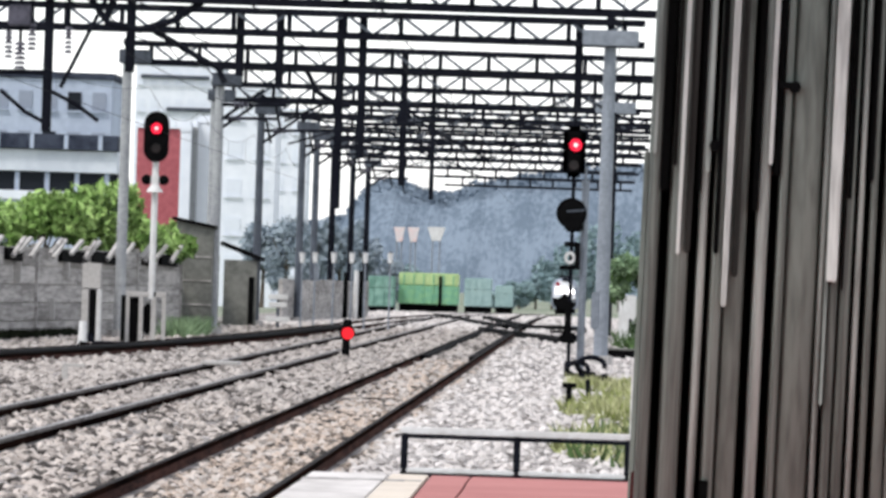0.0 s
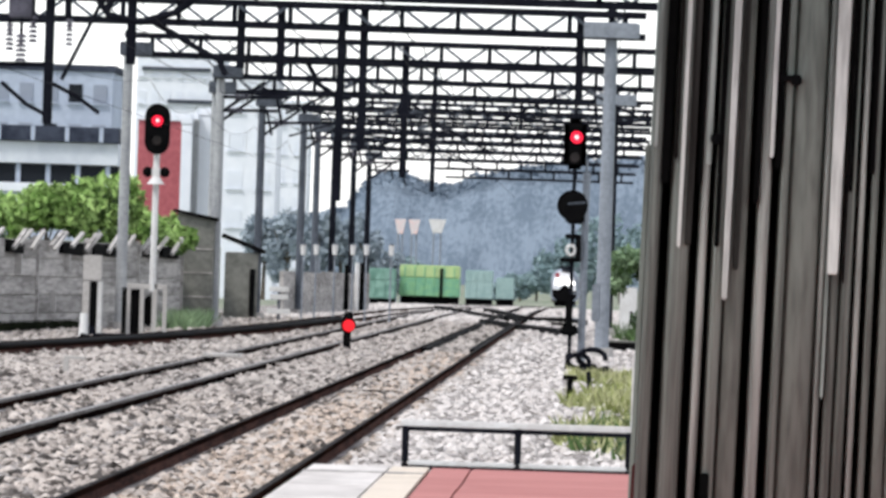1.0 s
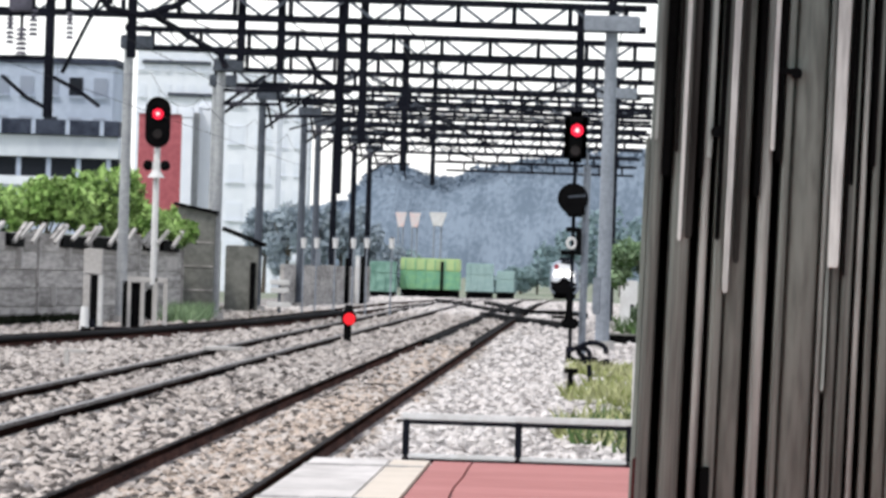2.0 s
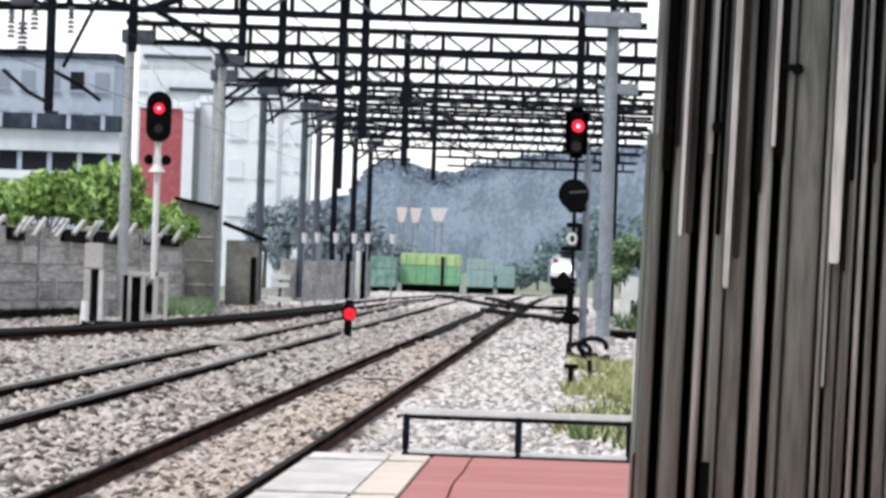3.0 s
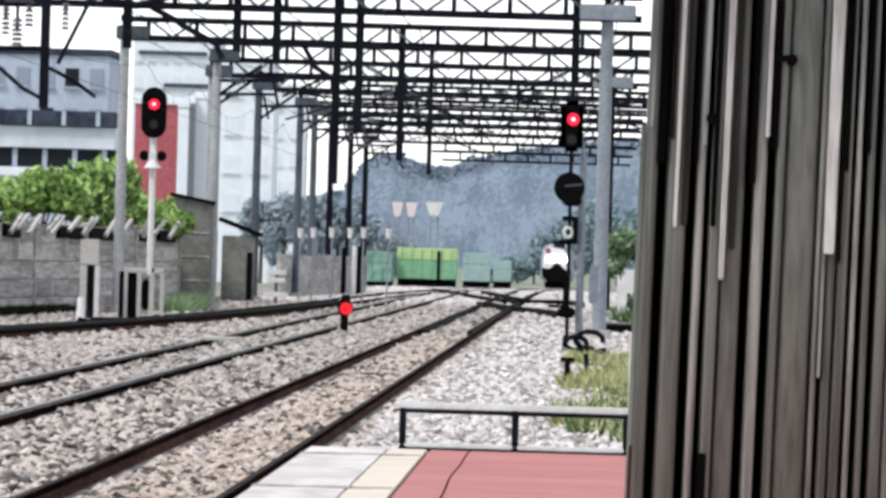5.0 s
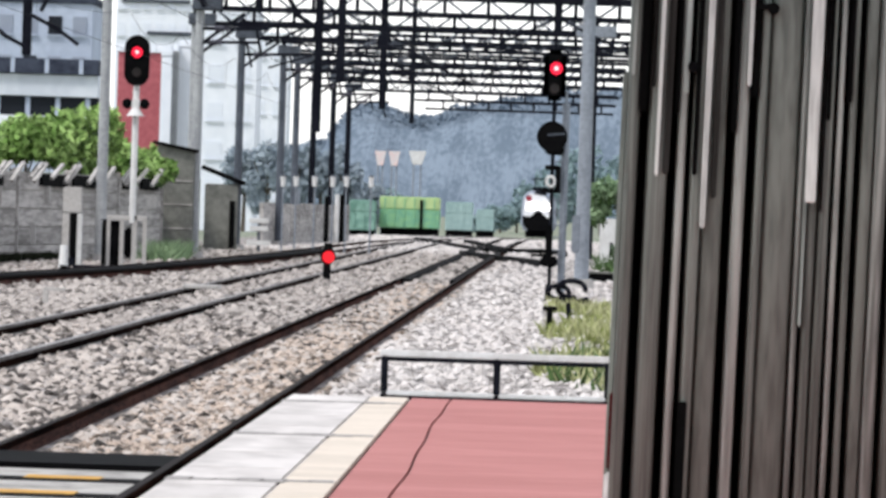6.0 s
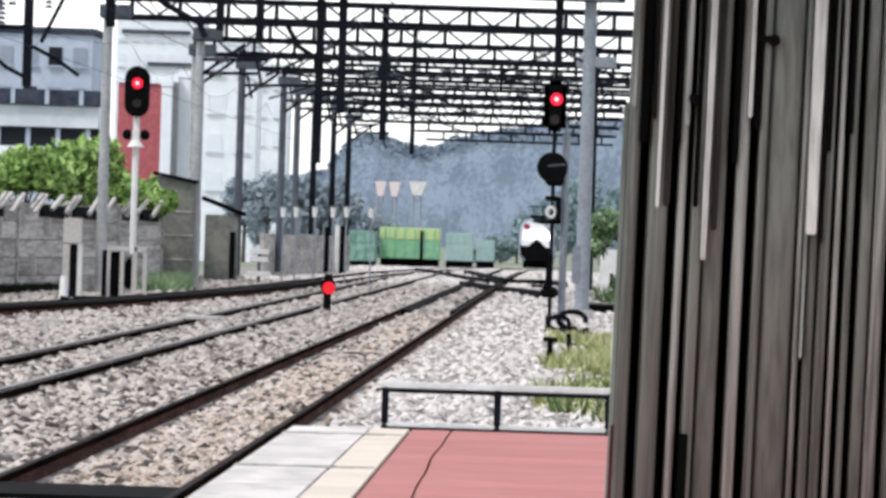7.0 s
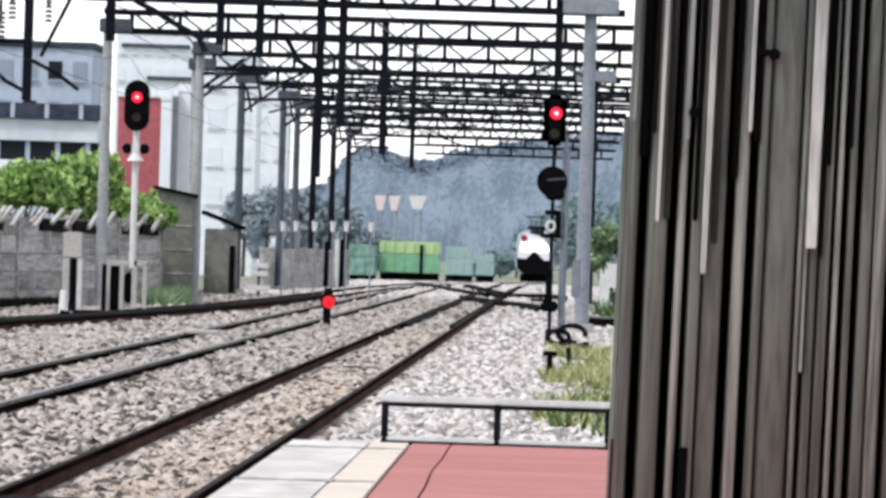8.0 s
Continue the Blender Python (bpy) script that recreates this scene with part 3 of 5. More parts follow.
def portal(y):
    left, right = LEFT_MAST.get(y, -14.0 if y < 300 else -9.6), RIGHT_MAST.get(y, 1.6)
    p = thing("catenary_portal", "grey steel lattice portal carrying the overhead line across the tracks", "catenary portal", (0, y, grade(y)), "catenary portals")
    x0, x1 = left - (6.8 if y < 230 else 0.12), right + 0.9
    first = UPRIGHT.get(y, x0 + 0.06 + 0.37 * (y % 4))
    first -= BAY * int((first - x0) / BAY)
    for z, w in ((8.25, 0.175), (8.82, 0.165)):
        for dy in (0.0, 0.5) if y < 310 else (0.0,):
            bm = bmesh.new()
            box(bm, ((x0 + x1) / 2, dy, z), (x1 - x0, 0.09, w if y < 310 else 0.15))
            part("chord", bm, "dark_steel", p)
    for i in range(int((x1 - first) / BAY) + 1):
        x = first + i * BAY
        piece("upright", web("vertical"), p, pose(x, 0.0, 8.25))
        if 0 < i and (y < 330 or y in LEFT_MAST):
            piece("brace", web("diagonal"), p, pose(x, 0.0, 8.25))
            piece("brace", web("other"), p, pose(x - BAY, 0.0, 8.25))
    for x in ([left] if y > 208 and (y < 300 or y in LEFT_MAST) else []) + ([right] if y in RIGHT_MAST else [right + 3]):
        bm = bmesh.new()
        r = 0.19 if y < 230 else 0.11 if x > -3 else 0.17
        rod(bm, (x, 0.25, -0.3), (x, 0.25, 8.2), r, 12, r * 0.85)
        part("mast", bm, "galvanised" if x < -3 and y < 300 else "pale_steel" if y < 260 else "dark_steel" if x > -3 or y > 385 else "grey_steel", p)
        bm = bmesh.new()
        w = 1.48 if x > -3 else 1.0
        box(bm, (x if x > -3 else x + 0.25, 0.2, 8.40), (w, 0.75, 0.42), bevel=0.03)
        part("cap_box", bm, "pale_steel" if x > -3 else "grey_steel", p)
        if x < -3 and y > 250:
            # registration arms and hanging hardware on the inner side of the mast
            bm = bmesh.new()
            rod(bm, (x, 0.2, 7.0), (x + 1.5, 0.2, 8.1), 0.055, 6)
            rod(bm, (x, 0.2, 7.55), (x + 2.3, 0.2, 7.6), 0.06, 6)
            rod(bm, (x + 1.9, 0.2, 7.6), (x + 2.1, 0.2, 6.7), 0.045, 6)
            arm = part("bracket_arm", bm, "dark_steel", p)
            for k in range(4):
                bm = bmesh.new()
                rod(bm, (x + 0.5 + 0.13 * k, 0.2, 7.56), (x + 0.58 + 0.13 * k, 0.2, 7.56), 0.14, 10, 0.09)
                part("insulator", bm, "insulator_glaze", arm)
        bm = bmesh.new()
        rod(bm, (x, 0.2, 8.6), (x, 0.2, 8.75), 0.10)
        bmesh.ops.create_uvsphere(bm, u_segments=10, v_segments=6, radius=0.16, matrix=pose(x, 0.2, 8.85))
        part("cap_insulator", bm, "dark_steel", p)
        bm = bmesh.new()
        rod(bm, (x, 0.25, -0.3), (x, 0.25, 0.05), 0.34, 10)
        part("footing", bm, "concrete", p)
    for x, z in POSTS.get(y, []):
        drop = part("drop_post", (lambda b: (box(b, (x, 0.25, (z + 8.9) / 2), (0.21 if y < 250 else 0.16, 0.21, 8.9 - z)), b)[1])(bmesh.new()), "dark_steel", p)
        for s in (() if y > 300 or x < -6.7 else (-1, 1)):
            bm = bmesh.new()
            rod(bm, (x, 0.25, 6.9), (x + s * 2.0, 0.25, 5.95), 0.035, 6)
            rod(bm, (x, 0.25, 5.9), (x + s * 2.2, 0.25, 6.1), 0.03, 6)
            rod(bm, (x + s * 0.3, 0.25, 5.85), (x + s * 1.9, 0.25, 5.35), 0.025, 6)
            part("cantilever", bm, "dark_steel", drop)
            bm = bmesh.new()
            for k in range(4):
                rod(bm, (x + s * (0.25 + 0.08 * k), 0.25, 6.78 - 0.04 * k), (x + s * (0.29 + 0.08 * k), 0.25, 6.76 - 0.04 * k), 0.09, 8)
            part("insulator", bm, "grey_steel", drop)
    # bent pipe braces under the two nearest beams
    for line in BENT.get(y, []):
        bm = bmesh.new()
        tube(bm, [(x, 0.2, z) for x, z in line], 0.085 if line[0][1] > 6.2 else 0.05)
        part("pipe_brace", bm, "dark_steel", p)
    if y == 184:
        for x, z, r in ((-13.74, 6.75, 0.11), (-13.47, 6.5, 0.15), (-13.2, 6.95, 0.12), (-12.35, 6.9, 0.10)):
            hanger = part("hanger", (lambda b: (rod(b, (x, 0.2, z + 0.4), (x, 0.2, 8.25), 0.045, 6), b)[1])(bmesh.new()), "dark_steel", p)
            for k in range(6):
                bm = bmesh.new()
                rod(bm, (x, 0.2, z + 0.11 * k), (x, 0.2, z + 0.11 * k + 0.075), r, 10, r * 0.6)
                part("insulator", bm, "insulator_glaze", hanger)
        for z, x0, x1, r in ((6.41, -15.2, -12.9, 0.06), (7.42, -15.2, -12.8, 0.045)):
            bm = bmesh.new()
            rod(bm, (x0, 0.2, z), (x1, 0.2, z + 0.03), r, 8)
            part("pipe_brace", bm, "dark_steel", p)
        bm = bmesh.new()
        box(bm, (-13.5, 0.2, 7.75), (0.55, 0.3, 0.5), bevel=0.04)
        part("switch_box", bm, "insulator_glaze", p)


for y in PORTALS:
    portal(y)


def wires():
    """Contact and messenger wires over each track, with droppers, and feeders along the mast tops."""
    stops = [120] + [y for y in PORTALS if y < 360]
    for x in (-3.48, -7.25, -10.4):
        w = thing("overhead_wire", "dark contact and messenger wires over a track", "overhead wire", group="overhead wires")
        bm, bd = bmesh.new(), bmesh.new()
        for a, b in zip(stops[:-1], stops[1:]):
            n = 6
            pts = [(x + drift(y), y, 6.15 - 0.5 * (1 - (2 * k / n - 1) ** 2) + grade(y)) for k in range(n + 1) for y in [a + (b - a) * k / n]]
            for p, q in zip(pts[:-1], pts[1:]):
                bar(bm, p, q, 0.008, 0.008)
            bar(bm, (pts[0][0], a, 5.25 + grade(a)), (pts[-1][0], b, 5.25 + grade(b)), 0.009, 0.009)
            for p in pts[1:-1:2] if a < 230 else ():
                bar(bd, p, (p[0], p[1] + 0.01, 5.25 + grade(p[1])), 0.006, 0.006)
        part("cable", bm, "wire", w)
        tagged(part("dropper", bd, "wire", w), kind="stuff")
    for x, z in ((-13.2, 8.89), (-11.4, 8.89), (0.6, 8.89), (-5.4, 8.89), (-8.6, 8.89)):
        f = thing("feeder_cable", "dark feeder cable running along the portals", "cable", group="feeder cables")
        bm = bmesh.new()
        for a, b in zip(stops[:-1], stops[1:]):
            for k in range(4):
                h = [(x, a + (b - a) * u / 4, z + grade(a) - 0.35 * (1 - (u / 2 - 1) ** 2)) for u in (k, k + 1)]
                bar(bm, h[0], h[1], 0.03, 0.03)
        part("cable", bm, "wire", f)


wires()


# ---- signals ----
def obround(bm, c, w, h, d, n=10):
    """A lozenge with round ends, facing the camera's side."""
    r = w / 2
    ring = [(r * math.cos(math.pi * i / n), h / 2 - r + r * math.sin(math.pi * i / n)) for i in range(n + 1)]
    ring += [(-r * math.cos(math.pi * i / n), -h / 2 + r - r * math.sin(math.pi * i / n)) for i in range(n + 1)]
    fr = [bm.verts.new((c[0] + x, c[1] - d / 2, c[2] + z)) for x, z in ring]
    bk = [bm.verts.new((c[0] + x, c[1] + d / 2, c[2] + z)) for x, z in ring]
    bm.faces.new(fr)
    bm.faces.new(bk[::-1])
    for i in range(len(ring)):
        j = (i + 1) % len(ring)
        bm.faces.new((fr[i], bk[i], bk[j], fr[j]))
    bmesh.ops.recalc_face_normals(bm, faces=bm.faces)


def lens(parent, x, y, z, r, lit):
    bm = bmesh.new()
    rod(bm, (x, y, z), (x, y - 0.03, z), r, 16)
    part("lens", bm, "red_lamp" if lit else "dark_lens", parent, "glowing red lens" if lit else "")
    if lit:
        bm = bmesh.new()
        rod(bm, (x, y - 0.03, z), (x, y - 0.04, z), r * 0.36, 12)
        part("lamp", bm, "red_lamp_core", parent)
    # hood over the lens
    bm = bmesh.new()
    n = 10
    a = [bm.verts.new((x + r * 1.2 * math.cos(math.pi * i / n), y, z + r * 1.2 * math.sin(math.pi * i / n))) for i in range(n + 1)]
    b = [bm.verts.new((x + r * 1.2 * math.cos(math.pi * i / n), y - 0.22, z + r * 1.2 * math.sin(math.pi * i / n))) for i in range(n + 1)]
    for i in range(n):
        bm.faces.new((a[i], b[i], b[i + 1], a[i + 1]))
    bmesh.ops.solidify(bm, geom=bm.faces[:], thickness=0.012)
    part("hood", bm, "black", parent)


def left_signal():
    s = thing("railway_signal", "white-posted railway signal showing a red light before a concrete wall", "railway signal", (-12.2, 220, -0.2), "railway signals")
    bm = bmesh.new()
    rod(bm, (0, 0, 1.3), (0, 0, 5.2), 0.09, 12)
    part("post", bm, "white_paint", s)
    head = part("signal_head", (lambda b: (obround(b, (0, -0.12, 5.82), 0.70, 1.42, 0.16), b)[1])(bmesh.new()), "black", s)
    lens(head, 0, -0.2, 6.05, 0.155, True)
    lens(head, 0, -0.2, 5.50, 0.13, False)
    bm = bmesh.new()
    box(bm, (0, -0.1, 4.55), (0.22, 0.2, 0.42), bevel=0.03)
    rod(bm, (0, -0.1, 4.28), (0, -0.1, 4.5), 0.24, 12, 0.10)
    part("bracket", bm, "white_paint", s)
    for dx in (-0.24, 0.24):
        bm = bmesh.new()
        bmesh.ops.create_uvsphere(bm, u_segments=10, v_segments=6, radius=0.15, matrix=pose(dx, -0.05, 4.62))
        part("side_lamp", bm, "black", s)
    # stand with ladder and relay box at the foot
    for x0, x1, z0, z1 in ((-0.70, -0.60, 0, 1.4), (0.30, 0.42, 0, 1.4), (-0.70, 0.42, 1.36, 1.50), (-0.34, -0.22, 0, 1.4), (0.0, 0.14, 0, 1.5)):
        bm = bmesh.new()
        box(bm, ((x0 + x1) / 2, 0, (z0 + z1) / 2), (x1 - x0, 0.12, z1 - z0), bevel=0.01)
        part("stand_bar", bm, "concrete", s)
    bm = bmesh.new()
    box(bm, (-0.47, 0.15, 0.72), (0.30, 0.2, 1.25), bevel=0.02)
    part("relay_box", bm, "black", s)
    bm = bmesh.new()
    box(bm, (-0.10, 0.2, 0.75), (0.24, 0.2, 0.85), bevel=0.06)
    part("relay_box", bm, "black", s)
    bm = bmesh.new()
    box(bm, (-0.1, 0, -0.02), (1.4, 0.7, 0.16), bevel=0.02)
    part("footing", bm, "concrete", s)


left_signal()


def right_signal():
    s = thing("railway_signal", "black-headed railway signal showing red above a round black shunt signal", "railway signal", (-0.49, 189, -0.2), "railway signals")
    bm = bmesh.new()
    rod(bm, (0.30, 0.2, 0), (0.30, 0.2, 4.6), 0.09, 12)
    part("post", bm, "pale_steel", s)
    bm = bmesh.new()
    rod(bm, (0.02, 0.1, 0), (0.0, 0.1, 6.2), 0.045, 8)
    part("ladder_rail", bm, "dark_steel", s)
    bm = bmesh.new()
    rod(bm, (0.30, 0.1, 1.0), (0.30, 0.1, 4.9), 0.03, 8)
    part("ladder_rail", bm, "pale_steel", s)
    for i in range(14):
        bm = bmesh.new()
        rod(bm, (0.0, 0.1, 1.1 + 0.3 * i), (0.30, 0.1, 1.1 + 0.3 * i), 0.016, 6)
        part("rung", bm, "pale_steel", s)
    head = part("signal_head", (lambda b: (box(b, (0, -0.12, 5.27), (0.54, 0.24, 1.22), None, 0.12), b)[1])(bmesh.new()), "black", s)
    lens(head, 0.03, -0.24, 5.43, 0.15, True)
    lens(head, 0.0, -0.24, 4.95, 0.12, False)
    shunt = part("shunt_head", (lambda b: (rod(b, (-0.02, -0.02, 3.8), (-0.02, -0.2, 3.8), 0.37, 20), box(b, (0.05, -0.1, 3.48), (0.45, 0.18, 0.24), None, 0.05), b)[2])(bmesh.new()), "black", s)
    bm = bmesh.new()
    box(bm, (0.08, -0.21, 3.86), (0.42, 0.02, 0.05), pose(0, 0, 0, 0, -6, 0))
    part("strip", bm, "grey_steel", shunt)
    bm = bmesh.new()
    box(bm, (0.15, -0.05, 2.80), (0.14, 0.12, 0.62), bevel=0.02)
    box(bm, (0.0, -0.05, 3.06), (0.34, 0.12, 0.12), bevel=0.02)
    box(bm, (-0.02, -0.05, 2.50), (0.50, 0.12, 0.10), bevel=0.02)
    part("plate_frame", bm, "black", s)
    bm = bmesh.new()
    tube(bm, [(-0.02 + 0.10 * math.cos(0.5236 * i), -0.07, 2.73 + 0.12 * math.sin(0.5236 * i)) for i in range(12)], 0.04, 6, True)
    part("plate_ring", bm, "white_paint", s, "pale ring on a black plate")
    bm = bmesh.new()
    box(bm, (-0.02, -0.05, 1.25), (0.17, 0.16, 0.9), bevel=0.03)
    box(bm, (0, -0.05, 0.82), (0.42, 0.2, 0.26), bevel=0.05)
    box(bm, (-0.2, -0.05, 0.96), (0.5, 0.1, 0.07), bevel=0.02)
    part("junction_box", bm, "black", s)
    bm = bmesh.new()
    box(bm, (0.62, 0.1, 1.5), (0.2, 0.12, 0.9), bevel=0.03)
    part("cable_box", bm, "pale_steel", s)


right_signal()


def cables():
    """Dark cable loops and a low point rod on the gravel at the signal's foot."""
    c = thing("signal_cable", "dark cable loop lying on gravel at a signal's foot", "cable", (-0.35, 175, -0.2))
    for k, (x0, z0, r) in enumerate(((0.42, 0.32, 0.19), (0.12, 0.24, 0.15))):
        bm = bmesh.new()
        pts = [(x0 + r * 1.6 * math.cos(a), 0.3 * math.sin(a * 2), z0 + r * math.sin(a)) for a in [6.283 * i / 14 for i in range(12)]]
        tube(bm, pts, 0.06)
        part("loop", bm, "dark_steel", c)
    bm = bmesh.new()
    pts = [(-0.1, 0, 0.4), (-0.12, 0, 0.1), (0.1, 0, 0.05), (0.5, 0, 0.02), (0.75, 0, 0.1), (0.85, 0, -0.02), (0.95, -0.4, -0.05)]
    tube(bm, pts, 0.075)
    part("pipe", bm, "dark_steel", c)


cables()


def dwarf_signal():
    s = thing("dwarf_signal", "small black ground signal with a glowing red lamp between tracks", "ground signal", (-6.17, 202, -0.2))
    bm = bmesh.new()
    box(bm, (-0.02, 0, 0.30), (0.20, 0.2, 0.60), bevel=0.03)
    part("post", bm, "black", s)
    bm = bmesh.new()
    rod(bm, (0, 0.1, 0.68), (0, -0.12, 0.68), 0.20, 16)
    part("lamp_housing", bm, "black", s)
    bm = bmesh.new()
    rod(bm, (0.02, -0.12, 0.66), (0.02, -0.15, 0.66), 0.155, 16)
    part("lens", bm, "dwarf_red", s, "glowing orange-red lens")
    bm = bmesh.new()
    rod(bm, (0, 0.02, 0.80), (0, 0.02, 1.02), 0.15, 10, 0.10)
    part("cap", bm, "black", s)


dwarf_signal()


# ---- beside the line ----
def wall():
    """Precast wall: posts with stacked boards between them."""
    w = thing("block_wall", "weathered grey precast concrete board wall beside the track", "wall", kind="structure")
    a, b = Vector((-18.0, 210, -0.25)), Vector((-13.75, 264, -0.25))
    n, rows = 5, 5
    along = (b - a) / n
    turn = Matrix.Rotation(math.atan2(-along.x, along.y), 4, "Z")
    bm = bmesh.new()
    box(bm, (0, 0, 0), (0.10, along.length - 0.22, 0.525), bevel=0.02)
    board = mesh_of(bm, "board", "block_wall")
    bm = bmesh.new()
    box(bm, (0, 0, 1.4), (0.24, 0.22, 2.85), bevel=0.03)
    post = mesh_of(bm, "wall_post", "block_wall")
    for i in range(n + 1):
        piece("wall_post", post, w, Matrix.Translation(a + along * i) @ turn)
    for i in range(n):
        for k in range(rows):
            piece("board", board, w, Matrix.Translation(a + along * (i + 0.5) + Vector((random.uniform(-0.02, 0.02), 0, 0.28 + 0.54 * k))) @ turn)
    # leaning bars of a broken fence along the top
    for i in range(22):
        f = (i + 0.4 * math.sin(i * 2.3)) / 22
        p = a.lerp(b, f) + Vector((0.24, 0, 2.42 + 0.12 * (i % 2)))
        bm = bmesh.new()
        bar(bm, p, p + Vector((0.30, 0.6, 0.55 - 0.12 * (i % 2))), 0.12, 0.09)
        part("fence_bar", bm, "concrete" if i % 3 else "block_wall", w)
    # black bars put the shadowed gaps below the wall top into colour
    for f0, f1 in ((0.283, 0.334), (0.479, 0.575), (0.599, 0.707), (0.819, 0.859), (0.894, 0.968)):
        bm = bmesh.new()
        bar(bm, a.lerp(b, f0) + Vector((0.12, 0, 2.50)), a.lerp(b, f1) + Vector((0.12, 0, 2.46)), 0.14, 0.36)
        part("shadow_gap", bm, "black", w, "black bar painted as a shadowed gap along the wall top")
    # pale concrete plates fixed to the boards
    for x, y, z, pw, h in ((-15.76, 237.2, 1.83, 0.24, 0.47), (-15.96, 234.65, 0.65, 0.17, 0.67), (-16.52, 227.6, 1.72, 0.23, 0.6)):
        bm = bmesh.new()
        box(bm, (x, y, z), (pw, 0.3, h), None, 0.015)
        part("plate", bm, "concrete", w)


wall()


def kerb():
    """A low dark kerb along the siding."""
    verts = []
    ys = [140 + 5 * i for i in range(34)]
    prof = [(-0.3, -0.22), (-0.3, 0.0), (-0.26, 0.03), (0.26, 0.03), (0.3, 0.0), (0.3, -0.22)]
    for y in ys:
        verts += [(third(y) + 0.1 + px, y, pz) for px, pz in prof]
    faces = [(j * 6 + i, j * 6 + i + 1, (j + 1) * 6 + i + 1, (j + 1) * 6 + i) for j in range(len(ys) - 1) for i in range(5)]
    faces += [tuple(range(6)), tuple((len(ys) - 1) * 6 + i for i in reversed(range(6)))]
    tagged(raw("cable_duct", verts, faces, "black"), "long low black cable duct along the siding", "cable duct")


kerb()


def slope():
    bm = bmesh.new()
    vs = [bm.verts.new(v) for v in ((-18.3, 210, 2.2), (-14.2, 264, 2.3), (-15.5, 330, 2.6), (-60, 330, 3.2), (-60, 205, 3.0),
                                    (-18.3, 210, -0.5), (-14.2, 264, -0.5), (-15.5, 330, -0.5), (-60, 330, -0.5), (-60, 205, -0.5))]
    bm.faces.new(vs[:5])
    for i in range(5):
        j = (i + 1) % 5
        bm.faces.new((vs[i], vs[i + 5], vs[j + 5], vs[j]))
    bmesh.ops.recalc_face_normals(bm, faces=bm.faces)
    tagged(part("bank", bm, "earth"), "earth bank held back by the concrete wall", "bank", kind="structure")


slope()


def leaves(name, material, label, category, blobs, count, size, seed, parent=None):
    """Many small bent leaf clumps filling a group of uneven lumps."""
    rng = np.random.default_rng(seed)
    verts, faces = [], []
    weight = np.array([b[3] * b[4] * b[5] for b in blobs]) ** 0.75
    for k in rng.choice(len(blobs), count, p=weight / weight.sum()):
        cx, cy, cz, rx, ry, rz = blobs[k]
        d = rng.normal(size=3)
        d /= np.linalg.norm(d)
        c = np.array([cx, cy, cz]) + d * np.array([rx, ry, rz]) * rng.uniform(0.45, 1.08) ** 0.6
        s = size * rng.uniform(0.5, 1.4)
        u = rng.normal(size=3)
        u /= np.linalg.norm(u)
        v = np.cross(u, rng.normal(size=3))
        v /= np.linalg.norm(v)
        w = np.cross(u, v)
        i = len(verts)
        verts += [c - u * s, c + v * s * 0.45 + w * s * 0.15, c + u * s, c - v * s * 0.45 + w * s * 0.15]
        faces += [(i, i + 1, i + 2), (i, i + 2, i + 3)]
    ob = raw(name, verts, faces, material, parent)
    return tagged(ob, label, category) if label else ob


def bushes():
    for i, (x, y, w, h, n) in enumerate(((-20.5, 232, 1.8, 1.25, 1500), (-18.6, 240, 1.6, 1.4, 1900), (-17.2, 247, 1.4, 1.75, 2200), (-15.9, 252, 1.3, 2.1, 2300),
                                         (-14.9, 258, 0.8, 1.4, 1100), (-13.75, 262, 0.55, 1.1, 700))):
        rng = random.Random(i)
        b = thing("bush", "bright green leafy bush above the concrete wall", "bush", (x, y, 2.35), "bushes on the bank")
        bm = bmesh.new()
        for k in range(6):
            rod(bm, (rng.uniform(-0.2, 0.2), 0, -0.1), (rng.uniform(-w, w) * 0.7, rng.uniform(-1, 1), h * rng.uniform(0.5, 0.9)), 0.04, 5, 0.015)
        part("stems", bm, "bark", b)
        blobs = [(rng.uniform(-w, w) * 0.8, rng.uniform(-1.2, 1.2), h * rng.uniform(0.2, 0.75), rng.uniform(0.3, 0.6) * w, 0.8, rng.uniform(0.25, 0.42) * h) for _ in range(9)]
        leaves("foliage", "leaf", "", "", blobs, n, 0.16, i + 10, b)
        # darker leaves set inside, giving the bush's inner shade by colour
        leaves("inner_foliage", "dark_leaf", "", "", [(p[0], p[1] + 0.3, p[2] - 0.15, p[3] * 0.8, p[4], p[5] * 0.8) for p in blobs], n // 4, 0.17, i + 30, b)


bushes()


def right_tree():
    t = thing("tree", "green leafy tree on the verge behind a mast", "tree", (2.1, 262, -0.2))
    bm = bmesh.new()
    rod(bm, (0, 0, -0.1), (0.1, 0, 1.8), 0.13, 8, 0.09)
    for a in range(5):
        rod(bm, (0.1, 0, 1.4), (1.1 * math.cos(a * 1.3), 0.8 * math.sin(a * 1.3), 2.9), 0.06, 6, 0.02)
    part("trunk", bm, "bark", t)
    rng = random.Random(5)
    blobs = [(rng.uniform(-1.4, 1.4), rng.uniform(-1, 1), rng.uniform(0.7, 3.1), rng.uniform(0.4, 0.7), 0.6, rng.uniform(0.3, 0.55)) for _ in range(13)]
    leaves("crown", "pale_leaf", "", "", blobs, 2600, 0.15, 77, t)
    # inner shade of the crown, as darker leaves
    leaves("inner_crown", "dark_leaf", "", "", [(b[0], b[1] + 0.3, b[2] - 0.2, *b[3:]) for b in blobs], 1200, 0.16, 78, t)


right_tree()


